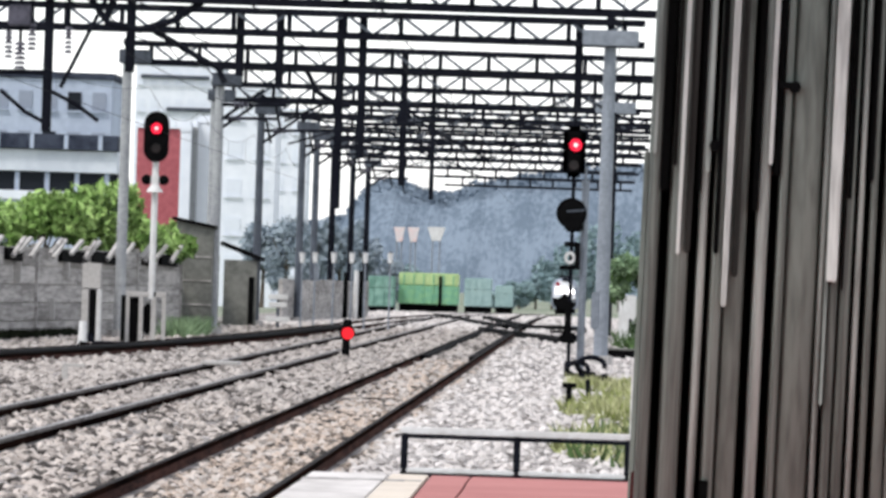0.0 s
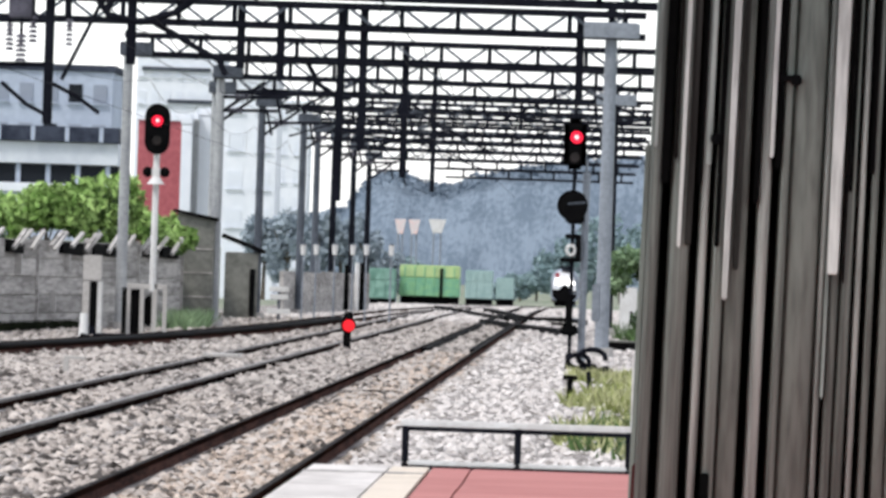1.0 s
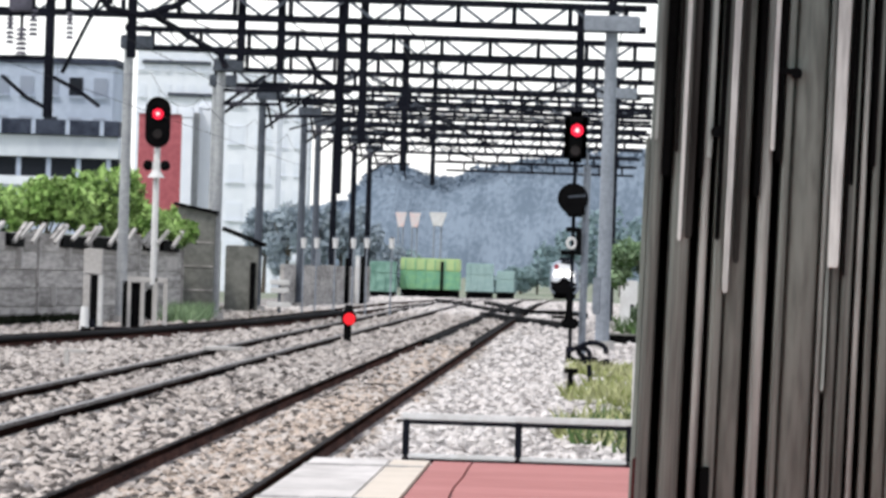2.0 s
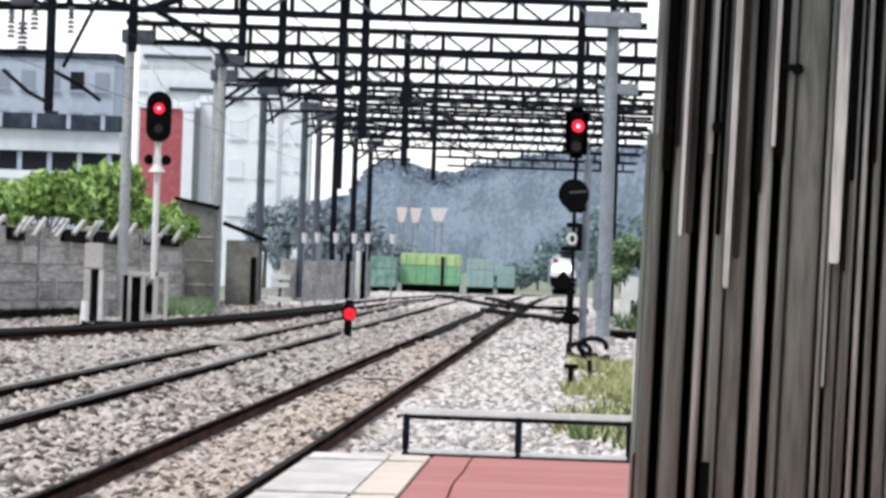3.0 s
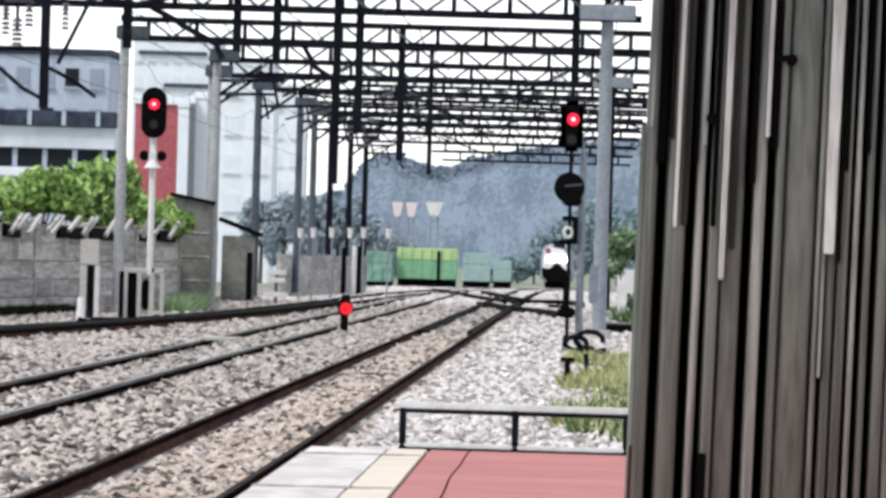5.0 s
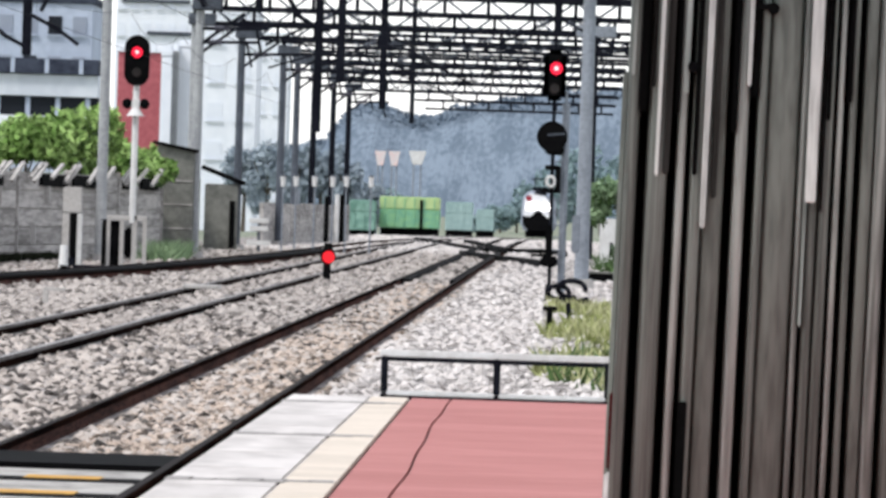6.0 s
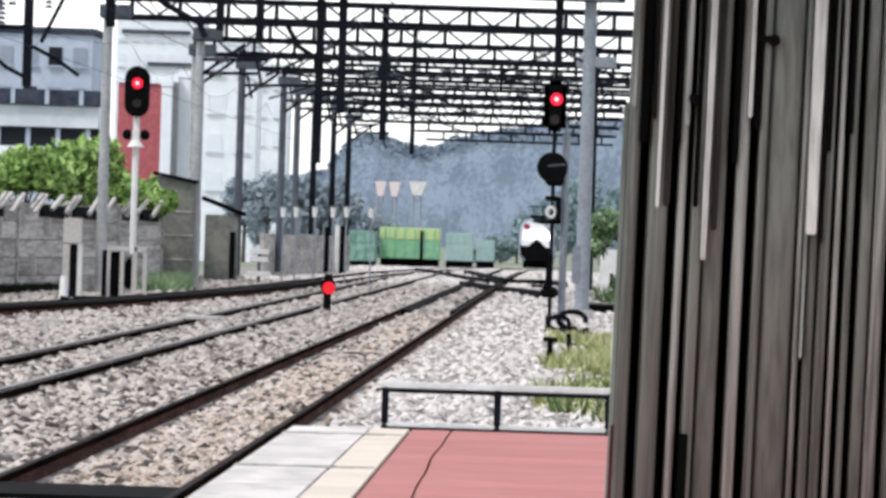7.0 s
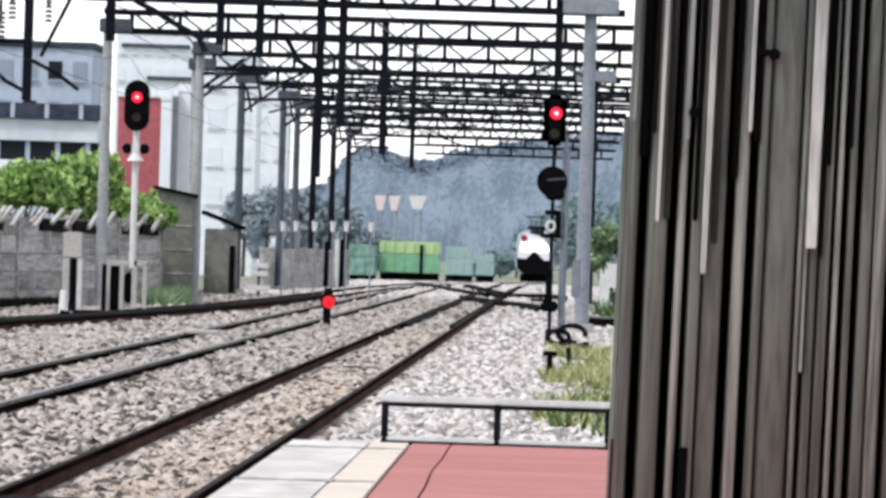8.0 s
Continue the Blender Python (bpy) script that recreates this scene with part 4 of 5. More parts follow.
def grass(name, label, x0, x1, y0, y1, count, height, seed, material="grass", base=-0.2, slant=0.0):
    rng = np.random.default_rng(seed)
    verts, faces = [], []
    for _ in range(count):
        x, y = rng.uniform(x0, x1), rng.uniform(y0, y1)
        if x < x0 + (x1 - x0) * 0.3 * (0.5 + 0.5 * math.sin(y * 0.21 + seed)) ** 2:
            continue
        x += slant * (y - y0)
        h, a, w = height * rng.uniform(0.3, 1.2), rng.uniform(0, 6.283), rng.uniform(0.015, 0.05)
        lean = rng.normal(size=2) * h * 0.5
        i = len(verts)
        verts += [(x - w * math.cos(a), y - w * math.sin(a), base), (x + w * math.cos(a), y + w * math.sin(a), base), (x + lean[0], y + lean[1], base + h)]
        faces.append((i, i + 1, i + 2))
    tagged(raw(name, verts, faces, material), label, "grass", kind="stuff")


grass("grass_patch", "yellow-green grass tufts growing through gravel", -0.45, 3.2, 88, 168, 8500, 0.24, 8)
grass("verge_weeds", "dark green weeds among yellow grass tufts", -0.35, 3.0, 92, 112, 700, 0.30, 21, "dark_leaf")
grass("weeds", "low green weeds at the foot of the wall", -13.5, -12.55, 248, 262, 1300, 0.62, 9, "pale_leaf")
# a near-black band along the wall's foot, built of short blades
grass("wall_weeds", "near-black blades along the foot of the concrete wall", -17.75, -17.35, 210, 238, 4200, 0.30, 31, "foot_band", slant=0.0787)
grass("verge_grass", "dark green grass on the verge", 0.8, 5.0, 246, 300, 3300, 0.6, 11, "dark_leaf")


def posts():
    """Small trackside posts, boxes and markers."""
    p = thing("marker_post", "short dark T-shaped marker post in gravel", "marker post", (-0.30, 132, -0.2))
    bm = bmesh.new()
    box(bm, (0, 0, 0.2), (0.10, 0.08, 0.42), bevel=0.01)
    part("post", bm, "black", p)
    bm = bmesh.new()
    box(bm, (0, 0, 0.43), (0.24, 0.1, 0.08), bevel=0.01)
    part("cap", bm, "black", p)
    p = thing("marker_post", "short dark leaning marker post in grass", "marker post", (0.05, 142, -0.2))
    bm = bmesh.new()
    bar(bm, (0, 0, -0.02), (-0.05, 0, 0.42), 0.09, 0.09)
    part("post", bm, "dark_steel", p)
    d = thing("cable_trough", "low dark concrete cable trough beside the gravel", "cable trough", (1.25, 229, -0.2))
    bm = bmesh.new()
    box(bm, (0, 0, 0.12), (1.7, 1.2, 0.24), bevel=0.02)
    part("body", bm, "black", d)
    bm = bmesh.new()
    box(bm, (0, 0, 0.265), (1.8, 1.3, 0.05), bevel=0.01)
    part("lid", bm, "dark_concrete", d)
    # a concrete stand before the wall, with a black relay box in it
    q = thing("relay_stand", "pale concrete stand holding a narrow black relay box", "relay stand", (-13.81, 219, -0.22))
    for name, x, z0, z1, w, m in (("head", 0, 1.56, 2.27, 0.52, "concrete"), ("leg", -0.16, 0.0, 1.56, 0.20, "concrete"), ("leg", 0.22, 0.0, 1.56, 0.14, "white_paint"),
                                  ("relay_box", 0.045, 0.12, 1.55, 0.19, "black"), ("foot", 0.24, 0.0, 0.12, 0.34, "concrete")):
        bm = bmesh.new()
        box(bm, (x, 0.02 if name == "relay_box" else 0.0, (z0 + z1) / 2), (w, 0.3 if name == "head" else 0.24, z1 - z0), bevel=0.025)
        part(name, bm, m, q)
    q = thing("relay_cabinet", "narrow black relay cabinet before a concrete wall", "cabinet", (-12.98, 221, -0.22))
    bm = bmesh.new()
    box(bm, (0, 0, 0.68), (0.22, 0.3, 1.36), bevel=0.03)
    part("body", bm, "black", q)
    bm = bmesh.new()
    box(bm, (0, 0, 1.38), (0.26, 0.34, 0.04), bevel=0.01)
    part("lid", bm, "dark_steel", q)
    q = thing("bollard", "short white bollard with black foot beside a siding", "bollard", (-13.12, 205, -0.22))
    bm = bmesh.new()
    rod(bm, (0, 0, 0.15), (0, 0, 0.75), 0.13, 10, 0.10)
    part("post", bm, "white_paint", q)
    bm = bmesh.new()
    rod(bm, (0, 0, -0.02), (0.05, 0, 0.22), 0.16, 8)
    part("foot", bm, "black", q)
    q = thing("point_machine", "low dark point machine beside a siding", "point machine", (-12.5, 206, -0.22))
    bm = bmesh.new()
    box(bm, (0, 0, 0.12), (0.9, 0.5, 0.24), bevel=0.05)
    rod(bm, (-0.5, 0, 0.2), (-0.5, 0, 0.42), 0.12, 8)
    part("body", bm, "dark_steel", q)
    q = thing("speed_board", "stack of white trackside boards on a low stand", "sign", (-11.9, 302, -0.22))
    for z, w in ((1.25, 0.75), (0.95, 0.7), (0.4, 0.9)):
        bm = bmesh.new()
        box(bm, (0, 0, z), (w, 0.08, 0.2), bevel=0.02)
        part("board", bm, "white_paint", q)
    bm = bmesh.new()
    box(bm, (0, 0.08, 0.65), (0.12, 0.1, 1.3))
    part("post", bm, "grey_steel", q)
    # striped posts further along
    for x, y, h, m in ((-11.6, 375, 2.3, "black"), (-11.25, 380, 2.4, "white_paint"), (-10.9, 376, 2.4, "black"), (-12.9, 372, 2.6, "pale_steel"), (-12.4, 377, 2.2, "dark_steel")):
        q = thing("trackside_post", "tall slender trackside post near portals", "post", (x, y, -0.22), "posts by the siding")
        bm = bmesh.new()
        rod(bm, (0, 0, 0), (0, 0, h), 0.13, 8, 0.11)
        part("post", bm, m, q)
        bm = bmesh.new()
        rod(bm, (0, 0, -0.05), (0, 0, 0.12), 0.2, 8)
        part("foot", bm, "concrete", q)
    q = thing("track_duct", "dark duct crossing beneath the rails at the points", "duct", (-3.2, 341, 0))
    for a, b in (((-2.2, 74, -0.08), (0.3, 4, -0.06)), ((-0.3, -5, -0.06), (2.3, 3, -0.06)), ((2.2, 2, -0.07), (2.9, -4, -0.1))):
        bm = bmesh.new()
        bar(bm, a, b, 0.4, 0.28)
        part("duct", bm, "black", q)
    q = thing("marker_stub", "low pale concrete marker stub in gravel", "marker post", (-9.45, 143, -0.2))
    bm = bmesh.new()
    box(bm, (0, 0, 0.19), (0.10, 0.1, 0.38), bevel=0.015)
    part("post", bm, "concrete", q)
    bm = bmesh.new()
    box(bm, (0.2, 0, 0.35), (0.32, 0.1, 0.06), bevel=0.01)
    part("arm", bm, "concrete", q)
    q = thing("rail_board", "short pale board lying across a rail", "board", (-7.6, 164, 0.04))
    bm = bmesh.new()
    box(bm, (0, 0, 0), (0.75, 1.6, 0.07), bevel=0.015)
    part("board", bm, "concrete", q)
    q = thing("relay_cabinet", "small white relay cabinet on the verge behind a mast", "cabinet", (1.35, 283, -0.24))
    bm = bmesh.new()
    box(bm, (0, 0, 0.9), (0.62, 0.4, 1.8), bevel=0.03)
    part("body", bm, "white_paint", q)
    bm = bmesh.new()
    box(bm, (0.12, -0.21, 0.7), (0.12, 0.03, 0.5), bevel=0.01)
    part("door_vent", bm, "black", q)
    q = thing("sleeper_board", "short timber board lying between rails", "board", (-3.45, 132, -0.12))
    bm = bmesh.new()
    box(bm, (0, 0, 0), (0.6, 0.5, 0.06), bevel=0.01)
    part("board", bm, "rail", q)


posts()


def kiosk():
    """The dark concrete tower at the wall's end, and a lower hut behind it."""
    k = thing("concrete_tower", "weathered concrete tower with a thin dark roof beside the wall", "tower", (-13.28, 266, -0.3))
    bm = bmesh.new()
    ring = [(-0.68, 0), (0.58, 0), (0.58, 3.66), (0.2, 3.76), (-0.3, 3.84), (-0.68, 3.88)]
    a = [bm.verts.new((x, -0.8, z)) for x, z in ring]
    b = [bm.verts.new((x, 1.2, z)) for x, z in ring]
    bm.faces.new(a[::-1])
    bm.faces.new(b)
    for i in range(len(ring)):
        j = (i + 1) % len(ring)
        bm.faces.new((a[i], a[j], b[j], b[i]))
    bmesh.ops.recalc_face_normals(bm, faces=bm.faces)
    part("body", bm, "dark_concrete", k)
    bm = bmesh.new()
    bar(bm, (-0.8, 0.1, 3.97), (0.68, 0.1, 3.70), 2.2, 0.11)
    part("roof", bm, "black", k)
    for z in (1.1, 1.9, 2.7):
        bm = bmesh.new()
        box(bm, (-0.05, -0.81, z), (1.24, 0.04, 0.06))
        part("band", bm, "block_wall", k)
    h = thing("concrete_hut", "grey concrete hut with a sloping dark roof", "hut", (-13.8, 312, -0.3))
    bm = bmesh.new()
    box(bm, (0, 0.5, 1.35), (1.3, 2.0, 2.7), bevel=0.03)
    part("wall", bm, "dark_concrete", h)
    bm = bmesh.new()
    bar(bm, (-0.8, 0.5, 3.35), (0.85, 0.5, 2.75), 2.3, 0.16)
    part("roof", bm, "black", h)
    bm = bmesh.new()
    box(bm, (0.45, -0.52, 1.1), (0.22, 0.06, 1.9), bevel=0.01)
    part("door", bm, "black", h)
    w = thing("low_wall", "grey concrete low wall along the siding", "wall", (-13.2, 345, -0.3))
    for i in range(7):
        bm = bmesh.new()
        box(bm, (0.28 * i, 9.0 * i, 1.0), (0.2, 8.8, 2.0 - 0.05 * (i % 3)), Matrix.Rotation(-0.03, 4, "Z"), 0.03)
        part("panel", bm, "block_wall", w)


kiosk()


# ---- buildings behind ----
def block(name, label, x0, x1, y, depth, z1, wall_mat, floors, bays, glass, rim=0.5, top=0.0, z0=-2.0):
    b = thing(name, label, "building", ((x0 + x1) / 2, y, 0))
    w = x1 - x0
    bm = bmesh.new()
    box(bm, (0, depth / 2, (z0 + z1) / 2), (w, depth, z1 - z0))
    part("wall", bm, wall_mat, b)
    bm = bmesh.new()
    box(bm, (0, depth / 2, z1 + 0.2), (w + rim, depth + rim, 0.5), bevel=0.05)
    part("roof", bm, "roof_blue" if top else "render_white", b)
    if floors:
        dz, dx = (z1 - 1.0) / floors, w / bays
        bm = bmesh.new()
        box(bm, (0, -0.03, 0), (dx * 0.55, 0.10, dz * 0.45))
        pane = mesh_of(bm, "window", glass)
        dim = pane.copy()
        dim.materials[0] = M["glass_mid"]
        bm = bmesh.new()
        box(bm, (0, -0.12, -dz * 0.26), (dx * 0.65, 0.3, 0.12))
        sill = mesh_of(bm, "window_sill", wall_mat)
        for f in range(floors):
            for k in range(bays):
                win = piece("window", dim if top and (f * 7 + k * 3) % 5 else pane, b, pose(-w / 2 + dx * (k + 0.5), -0.02, 0.8 + dz * (f + 0.5)))
                piece("window_sill", sill, win, pose(0, 0, 0))
    return b


def station_hall():
    b = thing("station_building", "long low building with dark roof, pale blue fascia and window band", "building", (-27.85, 462, 0))
    for name, z0, z1, m, out in (("roof", 8.72, 9.62, "roof_blue", 0.8), ("fascia", 7.42, 8.70, "render_pale", 0.4), ("window_band", 6.30, 7.40, "glass_dark", 0.0),
                                 ("ledge", 5.75, 6.28, "render_white", 0.3), ("wall", -2.0, 5.74, "render_blue", 0.1)):
        bm = bmesh.new()
        box(bm, (-14, 6 - out, (z0 + z1) / 2), (28, 12, z1 - z0), bevel=0.03)
        part(name, bm, m, b)
    for i in range(16):
        bm = bmesh.new()
        box(bm, (-0.6 - 1.75 * i, -0.05, 6.85), (0.28, 0.12, 1.1))
        part("mullion", bm, "render_blue", b)
    for i in range(14):
        bm = bmesh.new()
        box(bm, (-1.0 - 2.0 * i, -0.85, 9.17), (0.25, 0.1, 0.85))
        part("roof_rib", bm, "render_blue", b)


station_hall()
block("office_building", "pale grey-blue office building with dark windows", -48.0, -36.8, 600, 14, 16.2, "render_blue", 5, 6, "glass_dark", top=1)
block("red_building", "dull red brick building with a white parapet", -29.3, -26.1, 506, 8, 11.0, "red_brick", 0, 1, "glass_dark", 0.4)
block("stair_tower", "white stair tower with a narrow dark slit", -25.95, -25.3, 495, 5, 10.6, "render_white", 0, 1, "glass_dark", 0.1)
block("stair_tower", "pale grey stair tower beside a red building", -24.95, -23.6, 497, 5, 11.2, "render_white", 0, 1, "glass_pale", 0.1)
TALL = block("apartment_building", "tall white apartment building with rows of pale windows", -52.5, -42.7, 900, 16, 25.4, "render_white", 8, 7, "glass_pale")
for x0, x1, z in ((-51.9, -44.1, 23.85), (-48.9, -42.72, 20.2)):
    bm = bmesh.new()
    box(bm, ((x0 + x1) / 2 + 47.6, -0.25, z), (x1 - x0, 0.5, 0.42), bevel=0.05)
    part("ledge", bm, "grey_steel", TALL)
block("apartment_building", "white slab apartment building with few small windows", -37.8, -32.3, 800, 14, 20.3, "render_white", 5, 2, "glass_pale", 0.2)
block("apartment_building", "far white apartment building with pale windows", -40.9, -36.4, 1000, 14, 22.4, "render_white", 6, 2, "glass_pale", 0.2)


block("lift_shaft", "narrow grey shaft between two white stair towers", -25.3, -24.95, 496, 4, 10.9, "roof_sheet", 0, 1, "glass_dark", 0.02)


def wagon(name, label, x0, x1, y, z0, z1, lower, upper, depth=6.0, split=None):
    w = thing(name, label, "freight wagon", ((x0 + x1) / 2, y, grade(y) - 0.2), "parked freight wagons")
    g = grade(y) - 0.2
    W, h = x1 - x0, z1 - z0
    bm = bmesh.new()
    box(bm, (0, depth / 2, z0 - g + h * 0.3), (W, depth, h * 0.6), bevel=0.06)
    part("body", bm, lower, w)
    bm = bmesh.new()
    box(bm, (0, depth / 2, z0 - g + h * 0.8), (W - 0.02, depth - 0.02, h * 0.4), bevel=0.08)
    part("hood", bm, upper, w)
    for i in range(int(W / 0.75)):
        bm = bmesh.new()
        box(bm, (-W / 2 + 0.4 + 0.75 * i, -0.03, z0 - g + h * 0.5), (0.09, 0.08, h * 0.9))
        part("rib", bm, lower, w)
    if split is not None:
        bm = bmesh.new()
        box(bm, (split, -0.06, z0 - g + h * 0.45), (0.22, 0.14, h * 0.92))
        part("gap", bm, "black", w)
    bm = bmesh.new()
    box(bm, (0, depth / 2 + 0.3, (z0 - g) / 2 + 0.02), (W * 0.96, depth * 0.8, max(0.1, z0 - g)))
    part("underframe", bm, "black", w)


wagon("freight_wagon", "bright green freight wagon with a lime upper half", -14.55, -10.0, 600, -0.05, 2.32, "green_paint", "lime_paint", split=0.9)
wagon("freight_wagon", "teal green freight wagon", -16.7, -14.75, 594, -0.3, 1.98, "teal_paint", "teal_paint")
wagon("freight_wagon", "pale teal freight wagon parked far off", -13.3, -10.4, 836, -0.9, 2.1, "pale_teal", "pale_teal")
wagon("freight_wagon", "pale teal freight wagon parked far off", -10.2, -8.3, 850, -0.9, 1.4, "pale_teal", "pale_teal")


def billboard(x0, x1, z0, z1, m, label):
    b = thing("billboard", label, "billboard", ((x0 + x1) / 2, 836, grade(836) - 0.3))
    g = grade(836) - 0.3
    bm = bmesh.new()
    box(bm, (0, 0, (z0 + z1) / 2 - g), (x1 - x0, 0.25, z1 - z0), bevel=0.04)
    low = min(v.co.z for v in bm.verts)
    for v in bm.verts:
        v.co.x *= 0.5 + 0.5 * (v.co.z - low) / (z1 - z0)
    part("board", bm, m, b)
    for dx in (-0.2, 0.2):
        bm = bmesh.new()
        rod(bm, (dx * (x1 - x0), 0.25, 0), (dx * (x1 - x0), 0.25, z1 - g), 0.09, 8)
        part("post", bm, "pale_steel", b)


billboard(-20.95, -19.75, 5.7, 7.25, "pink_sign", "pink and white sign on posts")
billboard(-19.5, -18.25, 5.7, 7.25, "pink_sign", "pink and white sign on posts")
billboard(-17.4, -15.5, 5.9, 7.35, "white_paint", "white sign board on posts")


def yard_lamp(x, z):
    """A white lantern on a thin post beyond the siding."""
    g = grade(305) - 0.22
    q = thing("yard_lamp", "white lantern on a thin grey post beyond the siding", "lamp post", (x, 305, g), "yard lamps")
    bm = bmesh.new()
    rod(bm, (0, 0, 0), (0, 0, z - g - 0.2), 0.035, 8, 0.03)
    part("post", bm, "pale_steel", q)
    bm = bmesh.new()
    rod(bm, (0, 0, z - g - 0.2), (0, 0, z - g + 0.2), 0.09, 10, 0.12)
    part("lantern", bm, "white_paint", q)
    bm = bmesh.new()
    rod(bm, (0, 0, z - g + 0.2), (0, 0, z - g + 0.26), 0.14, 10, 0.05)
    part("cap", bm, "grey_steel", q)


for x, z in ((-11.14, 2.57), (-10.64, 2.59), (-9.92, 2.61), (-9.22, 2.62), (-8.7, 2.64), (-7.74, 2.66)):
    yard_lamp(x, z)


# ---- distance ----
def hills():
    rng = np.random.default_rng(2)
    px = [-700, -110, -104, -84, -79, -73, -66, -58, -49, -40, -28, -14, 0, 20, 40, 120, 700]
    pz = [22, 18, 18, 22, 30, 34.5, 35.5, 32, 31, 35, 37.5, 39.5, 41.5, 43, 45, 48, 42]
    xs = np.concatenate([np.linspace(-700, -120, 30), np.linspace(-116, 60, 150), np.linspace(70, 700, 30)])
    rows = [(0.0, 0.0), (40, 0.35), (90, 0.62), (140, 0.84), (190, 1.0), (300, 0.8), (420, 0.0)]
    verts = []
    for dy, f in rows:
        for x in xs:
            n = noise.noise(Vector((x * 0.09, dy * 0.03, 1))) * 1.2 + noise.noise(Vector((x * 0.35, dy * 0.1, 5))) * 0.7
            verts.append((x, 2500 + dy + 14 * noise.noise(Vector((x * 0.05, dy, 9))), -8 + f * (8 + float(np.interp(x, px, pz)) + n * (f > 0.2))))
    n = len(xs)
    faces = [(j * n + i, j * n + i + 1, (j + 1) * n + i + 1, (j + 1) * n + i) for j in range(len(rows) - 1) for i in range(n - 1)]
    tagged(raw("backdrop", verts, faces, "haze_hill"), "hazy blue wooded hills in the distance", "hills", kind="structure")
    # leafy clumps over the slopes
    verts, faces = [], []
    for _ in range(1500):
        x, f = rng.uniform(-125, 75), 1.0 - 0.12 * rng.random()
        c = np.array([x, 2490 + float(np.interp(f, [0, 0.35, 0.62, 0.84, 1.0], [0, 40, 90, 140, 190])), -8 + f * (8.3 + float(np.interp(x, px, pz)))])
        u = rng.normal(size=3)
        u /= np.linalg.norm(u)
        v = np.cross(u, rng.normal(size=3))
        v /= np.linalg.norm(v)
        s = rng.uniform(0.6, 1.6)
        i = len(verts)
        verts += [c - u * s, c + v * s * 0.6, c + u * s, c - v * s * 0.6]
        faces += [(i, i + 1, i + 2), (i, i + 2, i + 3)]
    tagged(raw("far_woods", verts, faces, "haze_hill"), "hazy blue tree crowns covering distant hills", "woods", kind="stuff")
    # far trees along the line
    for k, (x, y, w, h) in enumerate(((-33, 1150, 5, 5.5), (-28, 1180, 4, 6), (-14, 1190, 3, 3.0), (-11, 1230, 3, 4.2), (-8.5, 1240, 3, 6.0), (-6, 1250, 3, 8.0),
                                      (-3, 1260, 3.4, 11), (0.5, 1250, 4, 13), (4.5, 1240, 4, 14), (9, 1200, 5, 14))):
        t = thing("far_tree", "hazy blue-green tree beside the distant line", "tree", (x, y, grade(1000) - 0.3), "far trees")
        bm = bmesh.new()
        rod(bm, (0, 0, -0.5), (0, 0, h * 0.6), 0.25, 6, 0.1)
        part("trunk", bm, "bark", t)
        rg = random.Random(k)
        leaves("crown", "haze_green", "", "", [(rg.uniform(-w, w) * 0.6, rg.uniform(-2, 2), h * rg.uniform(0.3, 0.85), w * 0.45, 2, h * 0.22) for _ in range(9)], 1100, 0.55, 100 + k, t)


hills()


def treeline():
    """Hazy trees before the far apartment buildings."""
    for k, (x, y, w, h) in enumerate(((-30.5, 735, 1.9, 8.2), (-28.0, 725, 1.8, 8.7), (-25.6, 740, 1.7, 8.5), (-23.2, 728, 1.7, 8.6), (-21.0, 736, 1.3, 8.6), (-18.8, 742, 1.5, 5.6))):
        t = thing("far_tree", "hazy blue-grey tree before far apartment buildings", "tree", (x, y, grade(y) - 0.3), "far trees")
        bm = bmesh.new()
        rod(bm, (0, 0, -0.3), (0.1, 0, h * 0.55), 0.22, 6, 0.12)
        for a in range(4):
            rod(bm, (0.1, 0, h * 0.4), (w * 0.7 * math.cos(a * 1.6), math.sin(a * 1.6), h * 0.75), 0.1, 5, 0.04)
        part("trunk", bm, "bark", t)
        rg = random.Random(50 + k)
        blobs = [(rg.uniform(-w, w) * 0.75, rg.uniform(-1.2, 1.2), h * rg.uniform(0.22, 0.86), w * 0.5, 1.2, h * 0.13) for _ in range(14)]
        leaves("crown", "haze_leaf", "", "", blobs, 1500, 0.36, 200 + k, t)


treeline()


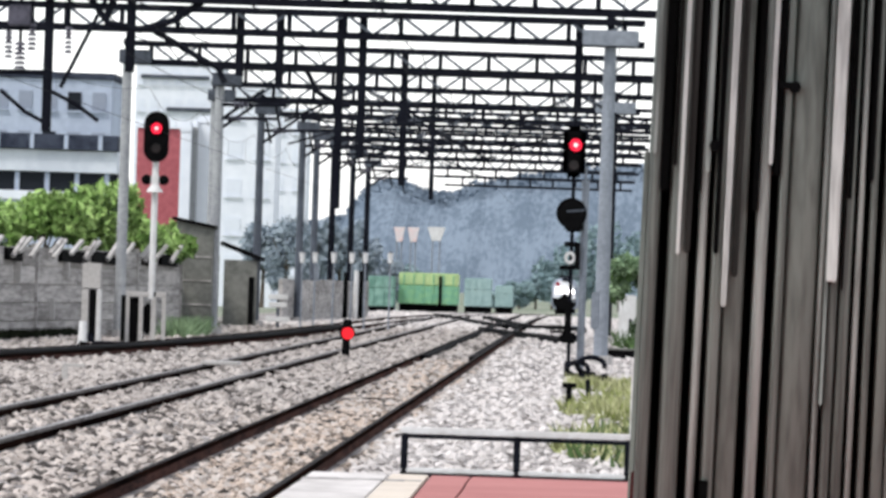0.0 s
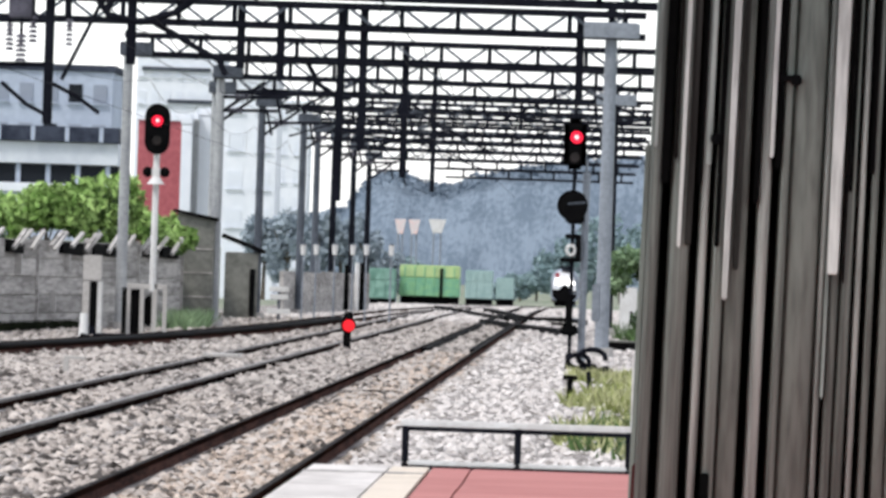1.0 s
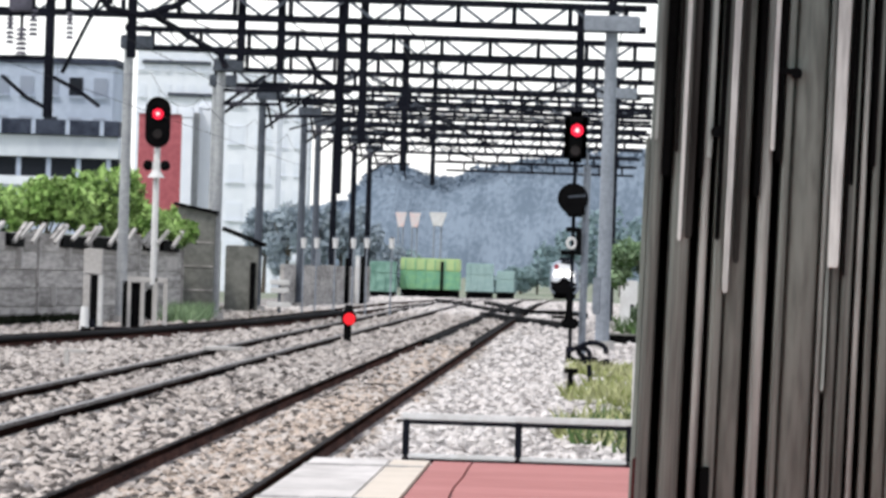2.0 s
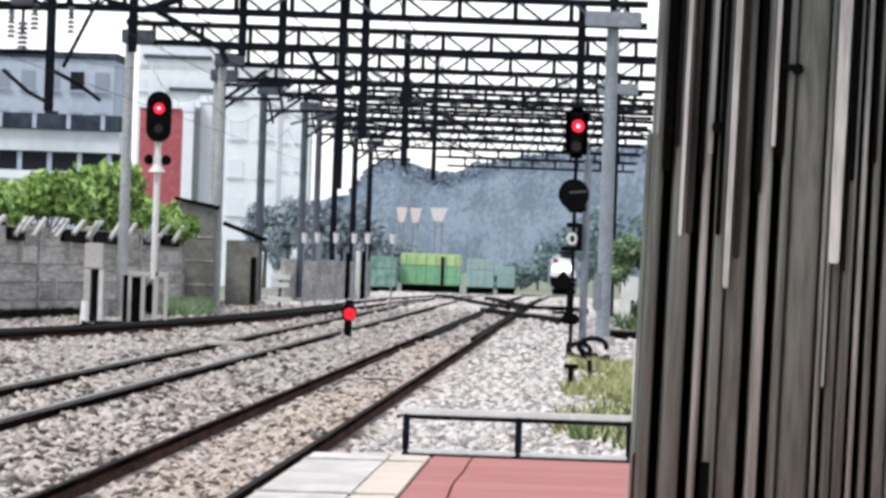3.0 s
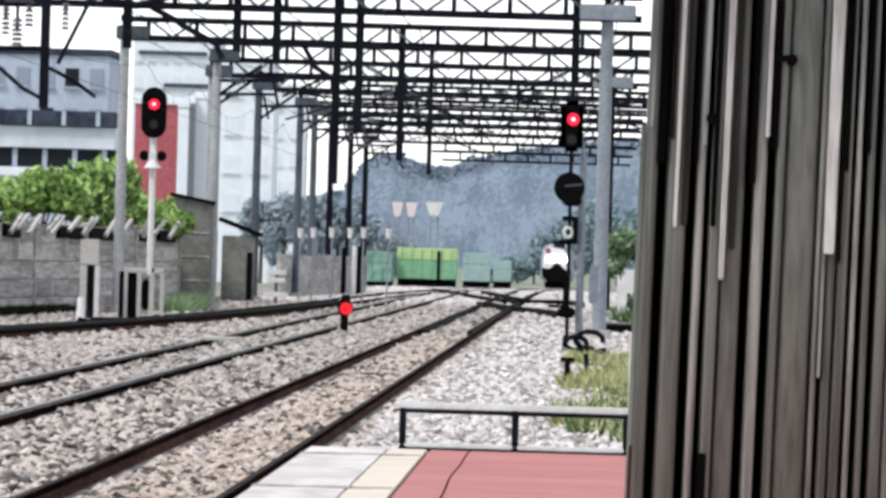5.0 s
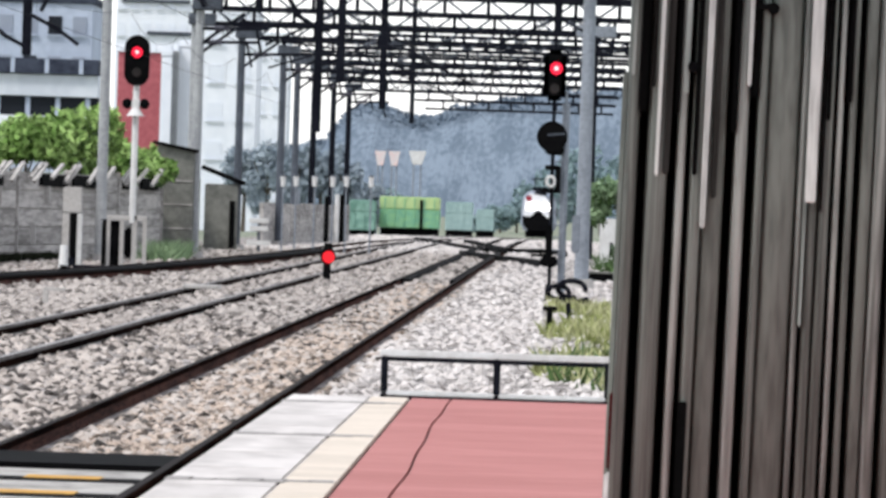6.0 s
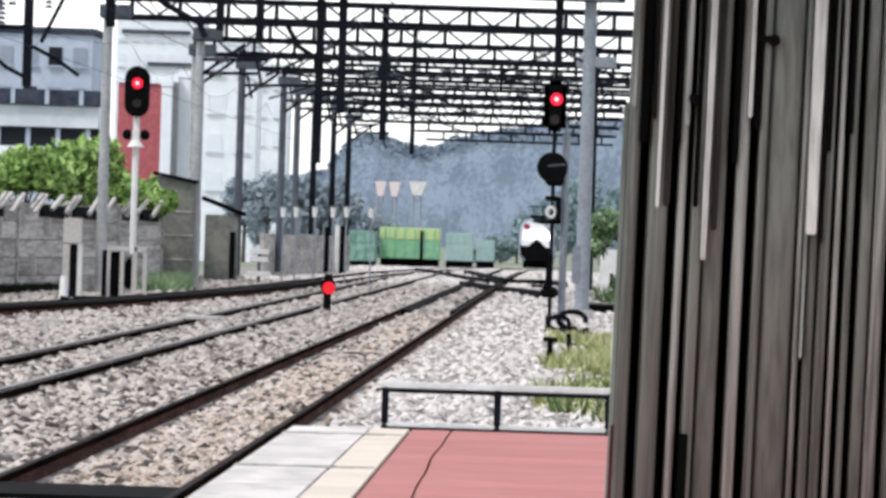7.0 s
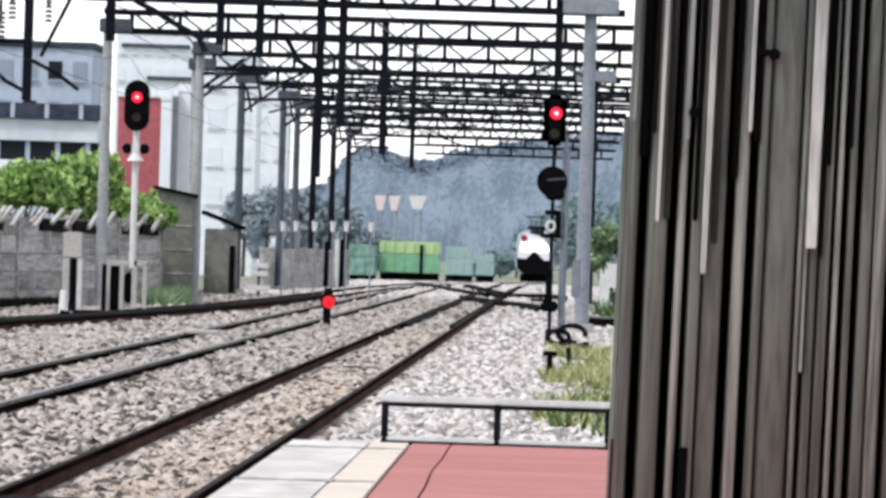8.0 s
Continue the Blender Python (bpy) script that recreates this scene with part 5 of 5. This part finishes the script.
# ---- the train ----
def train():
    t = thing("train", "white-fronted train with black lower nose and bright headlights approaching", "train", (-2.98, 900, 0))
    # nose towards -y; the cab front stands at y = 0
    prof = [(-1.30, 0.75), (-1.55, 1.25), (-1.55, 2.9), (-1.42, 3.7), (-1.05, 4.15), (-0.5, 4.32), (0.5, 4.32), (1.05, 4.15), (1.42, 3.7), (1.55, 2.9), (1.55, 1.25), (1.30, 0.75)]
    n = len(prof)
    for car in range(3):
        bm = bmesh.new()
        rings = []
        steps = ((0.0, 0.80), (0.35, 0.92), (1.2, 0.985), (2.4, 1.0), (22.0, 1.0)) if car == 0 else ((0.0, 1.0), (22.0, 1.0))
        for y, s in steps:
            rings.append([bm.verts.new((x * s, y + car * 22.6, 0.45 + (z - 0.45) * (0.5 + 0.5 * s))) for x, z in prof])
        for a, b in zip(rings[:-1], rings[1:]):
            for i in range(n):
                j = (i + 1) % n
                bm.faces.new((a[i], a[j], b[j], b[i]))
        bm.faces.new(rings[0])
        bm.faces.new(rings[-1][::-1])
        bmesh.ops.recalc_face_normals(bm, faces=bm.faces)
        part("body", bm, "train_grey", t)
        for yy in (4, 18):
            bm = bmesh.new()
            box(bm, (0, yy + car * 22.6, 0.45), (2.3, 3.4, 0.7), bevel=0.08)
            part("bogie", bm, "black", t)
        for x in (1.565, -1.565):
            bm = bmesh.new()
            box(bm, (x, 12 + car * 22.6, 2.5), (0.03, 17, 0.85))
            part("side_window", bm, "glass_dark", t)
    bm = bmesh.new()
    ring = [(-0.85, 0.72), (0.9, 0.72), (1.30, 1.15), (1.36, 1.9), (0.8, 1.85), (0.16, 2.45), (-0.12, 2.5), (-0.7, 1.95), (-1.44, 2.0), (-1.36, 1.2)]
    a = [bm.verts.new((x, -0.10, z)) for x, z in ring]
    b = [bm.verts.new((x, 0.35, z)) for x, z in ring]
    bm.faces.new(a)
    for i in range(len(ring)):
        j = (i + 1) % len(ring)
        bm.faces.new((a[i], b[i], b[j], a[j]))
    bmesh.ops.recalc_face_normals(bm, faces=bm.faces)
    part("lower_nose", bm, "black", t, "black lower nose")
    bm = bmesh.new()
    ring = [(-1.28, 1.6), (1.28, 1.6), (1.22, 2.4), (1.05, 3.2), (0.55, 3.8), (-0.75, 4.05), (-1.22, 3.6), (-1.36, 2.4)]
    a = [bm.verts.new((x, -0.06, z)) for x, z in ring]
    b = [bm.verts.new((x, 0.4, z)) for x, z in ring]
    bm.faces.new(a)
    for i in range(len(ring)):
        j = (i + 1) % len(ring)
        bm.faces.new((a[i], b[i], b[j], a[j]))
    bmesh.ops.recalc_face_normals(bm, faces=bm.faces)
    part("front_panel", bm, "train_white", t, "white front panel")
    for x in (-0.62, 0.62):
        bm = bmesh.new()
        rod(bm, (x, 0.0, 2.75), (x, -0.12, 2.7), 0.46, 16)
        part("headlight", bm, "headlight", t, "glaring white headlight")
    bm = bmesh.new()
    box(bm, (0.15, 0.02, 4.1), (1.1, 0.2, 0.4), bevel=0.06)
    part("windscreen", bm, "glass_dark", t)
    bm = bmesh.new()
    box(bm, (-0.88, -0.05, 3.6), (0.5, 0.12, 0.5), bevel=0.1)
    part("marker_panel", bm, "train_red", t, "dark red marker panel")
    bm = bmesh.new()
    for s in (-1, 1):
        rod(bm, (s * 0.5, 9, 4.3), (s * 0.35, 10.2, 4.9), 0.04, 6)
        rod(bm, (s * 0.35, 10.2, 4.9), (s * 0.5, 9.2, 5.35), 0.04, 6)
    rod(bm, (-0.8, 9.2, 5.4), (0.8, 9.2, 5.4), 0.05, 6)
    part("pantograph", bm, "dark_steel", t)
    bm = bmesh.new()
    box(bm, (0.1, 6, 4.45), (1.5, 5, 0.35), bevel=0.08)
    part("roof_gear", bm, "dark_steel", t)
    return t


TRAIN = train()


def motions():
    rows = []
    for k in range(9):
        y = 924 - 36.0 * k
        rows.append((float(k), pose(-3.45 + drift(y), y, grade(y), -0.2)))
    walk(TRAIN, rows)


motions()
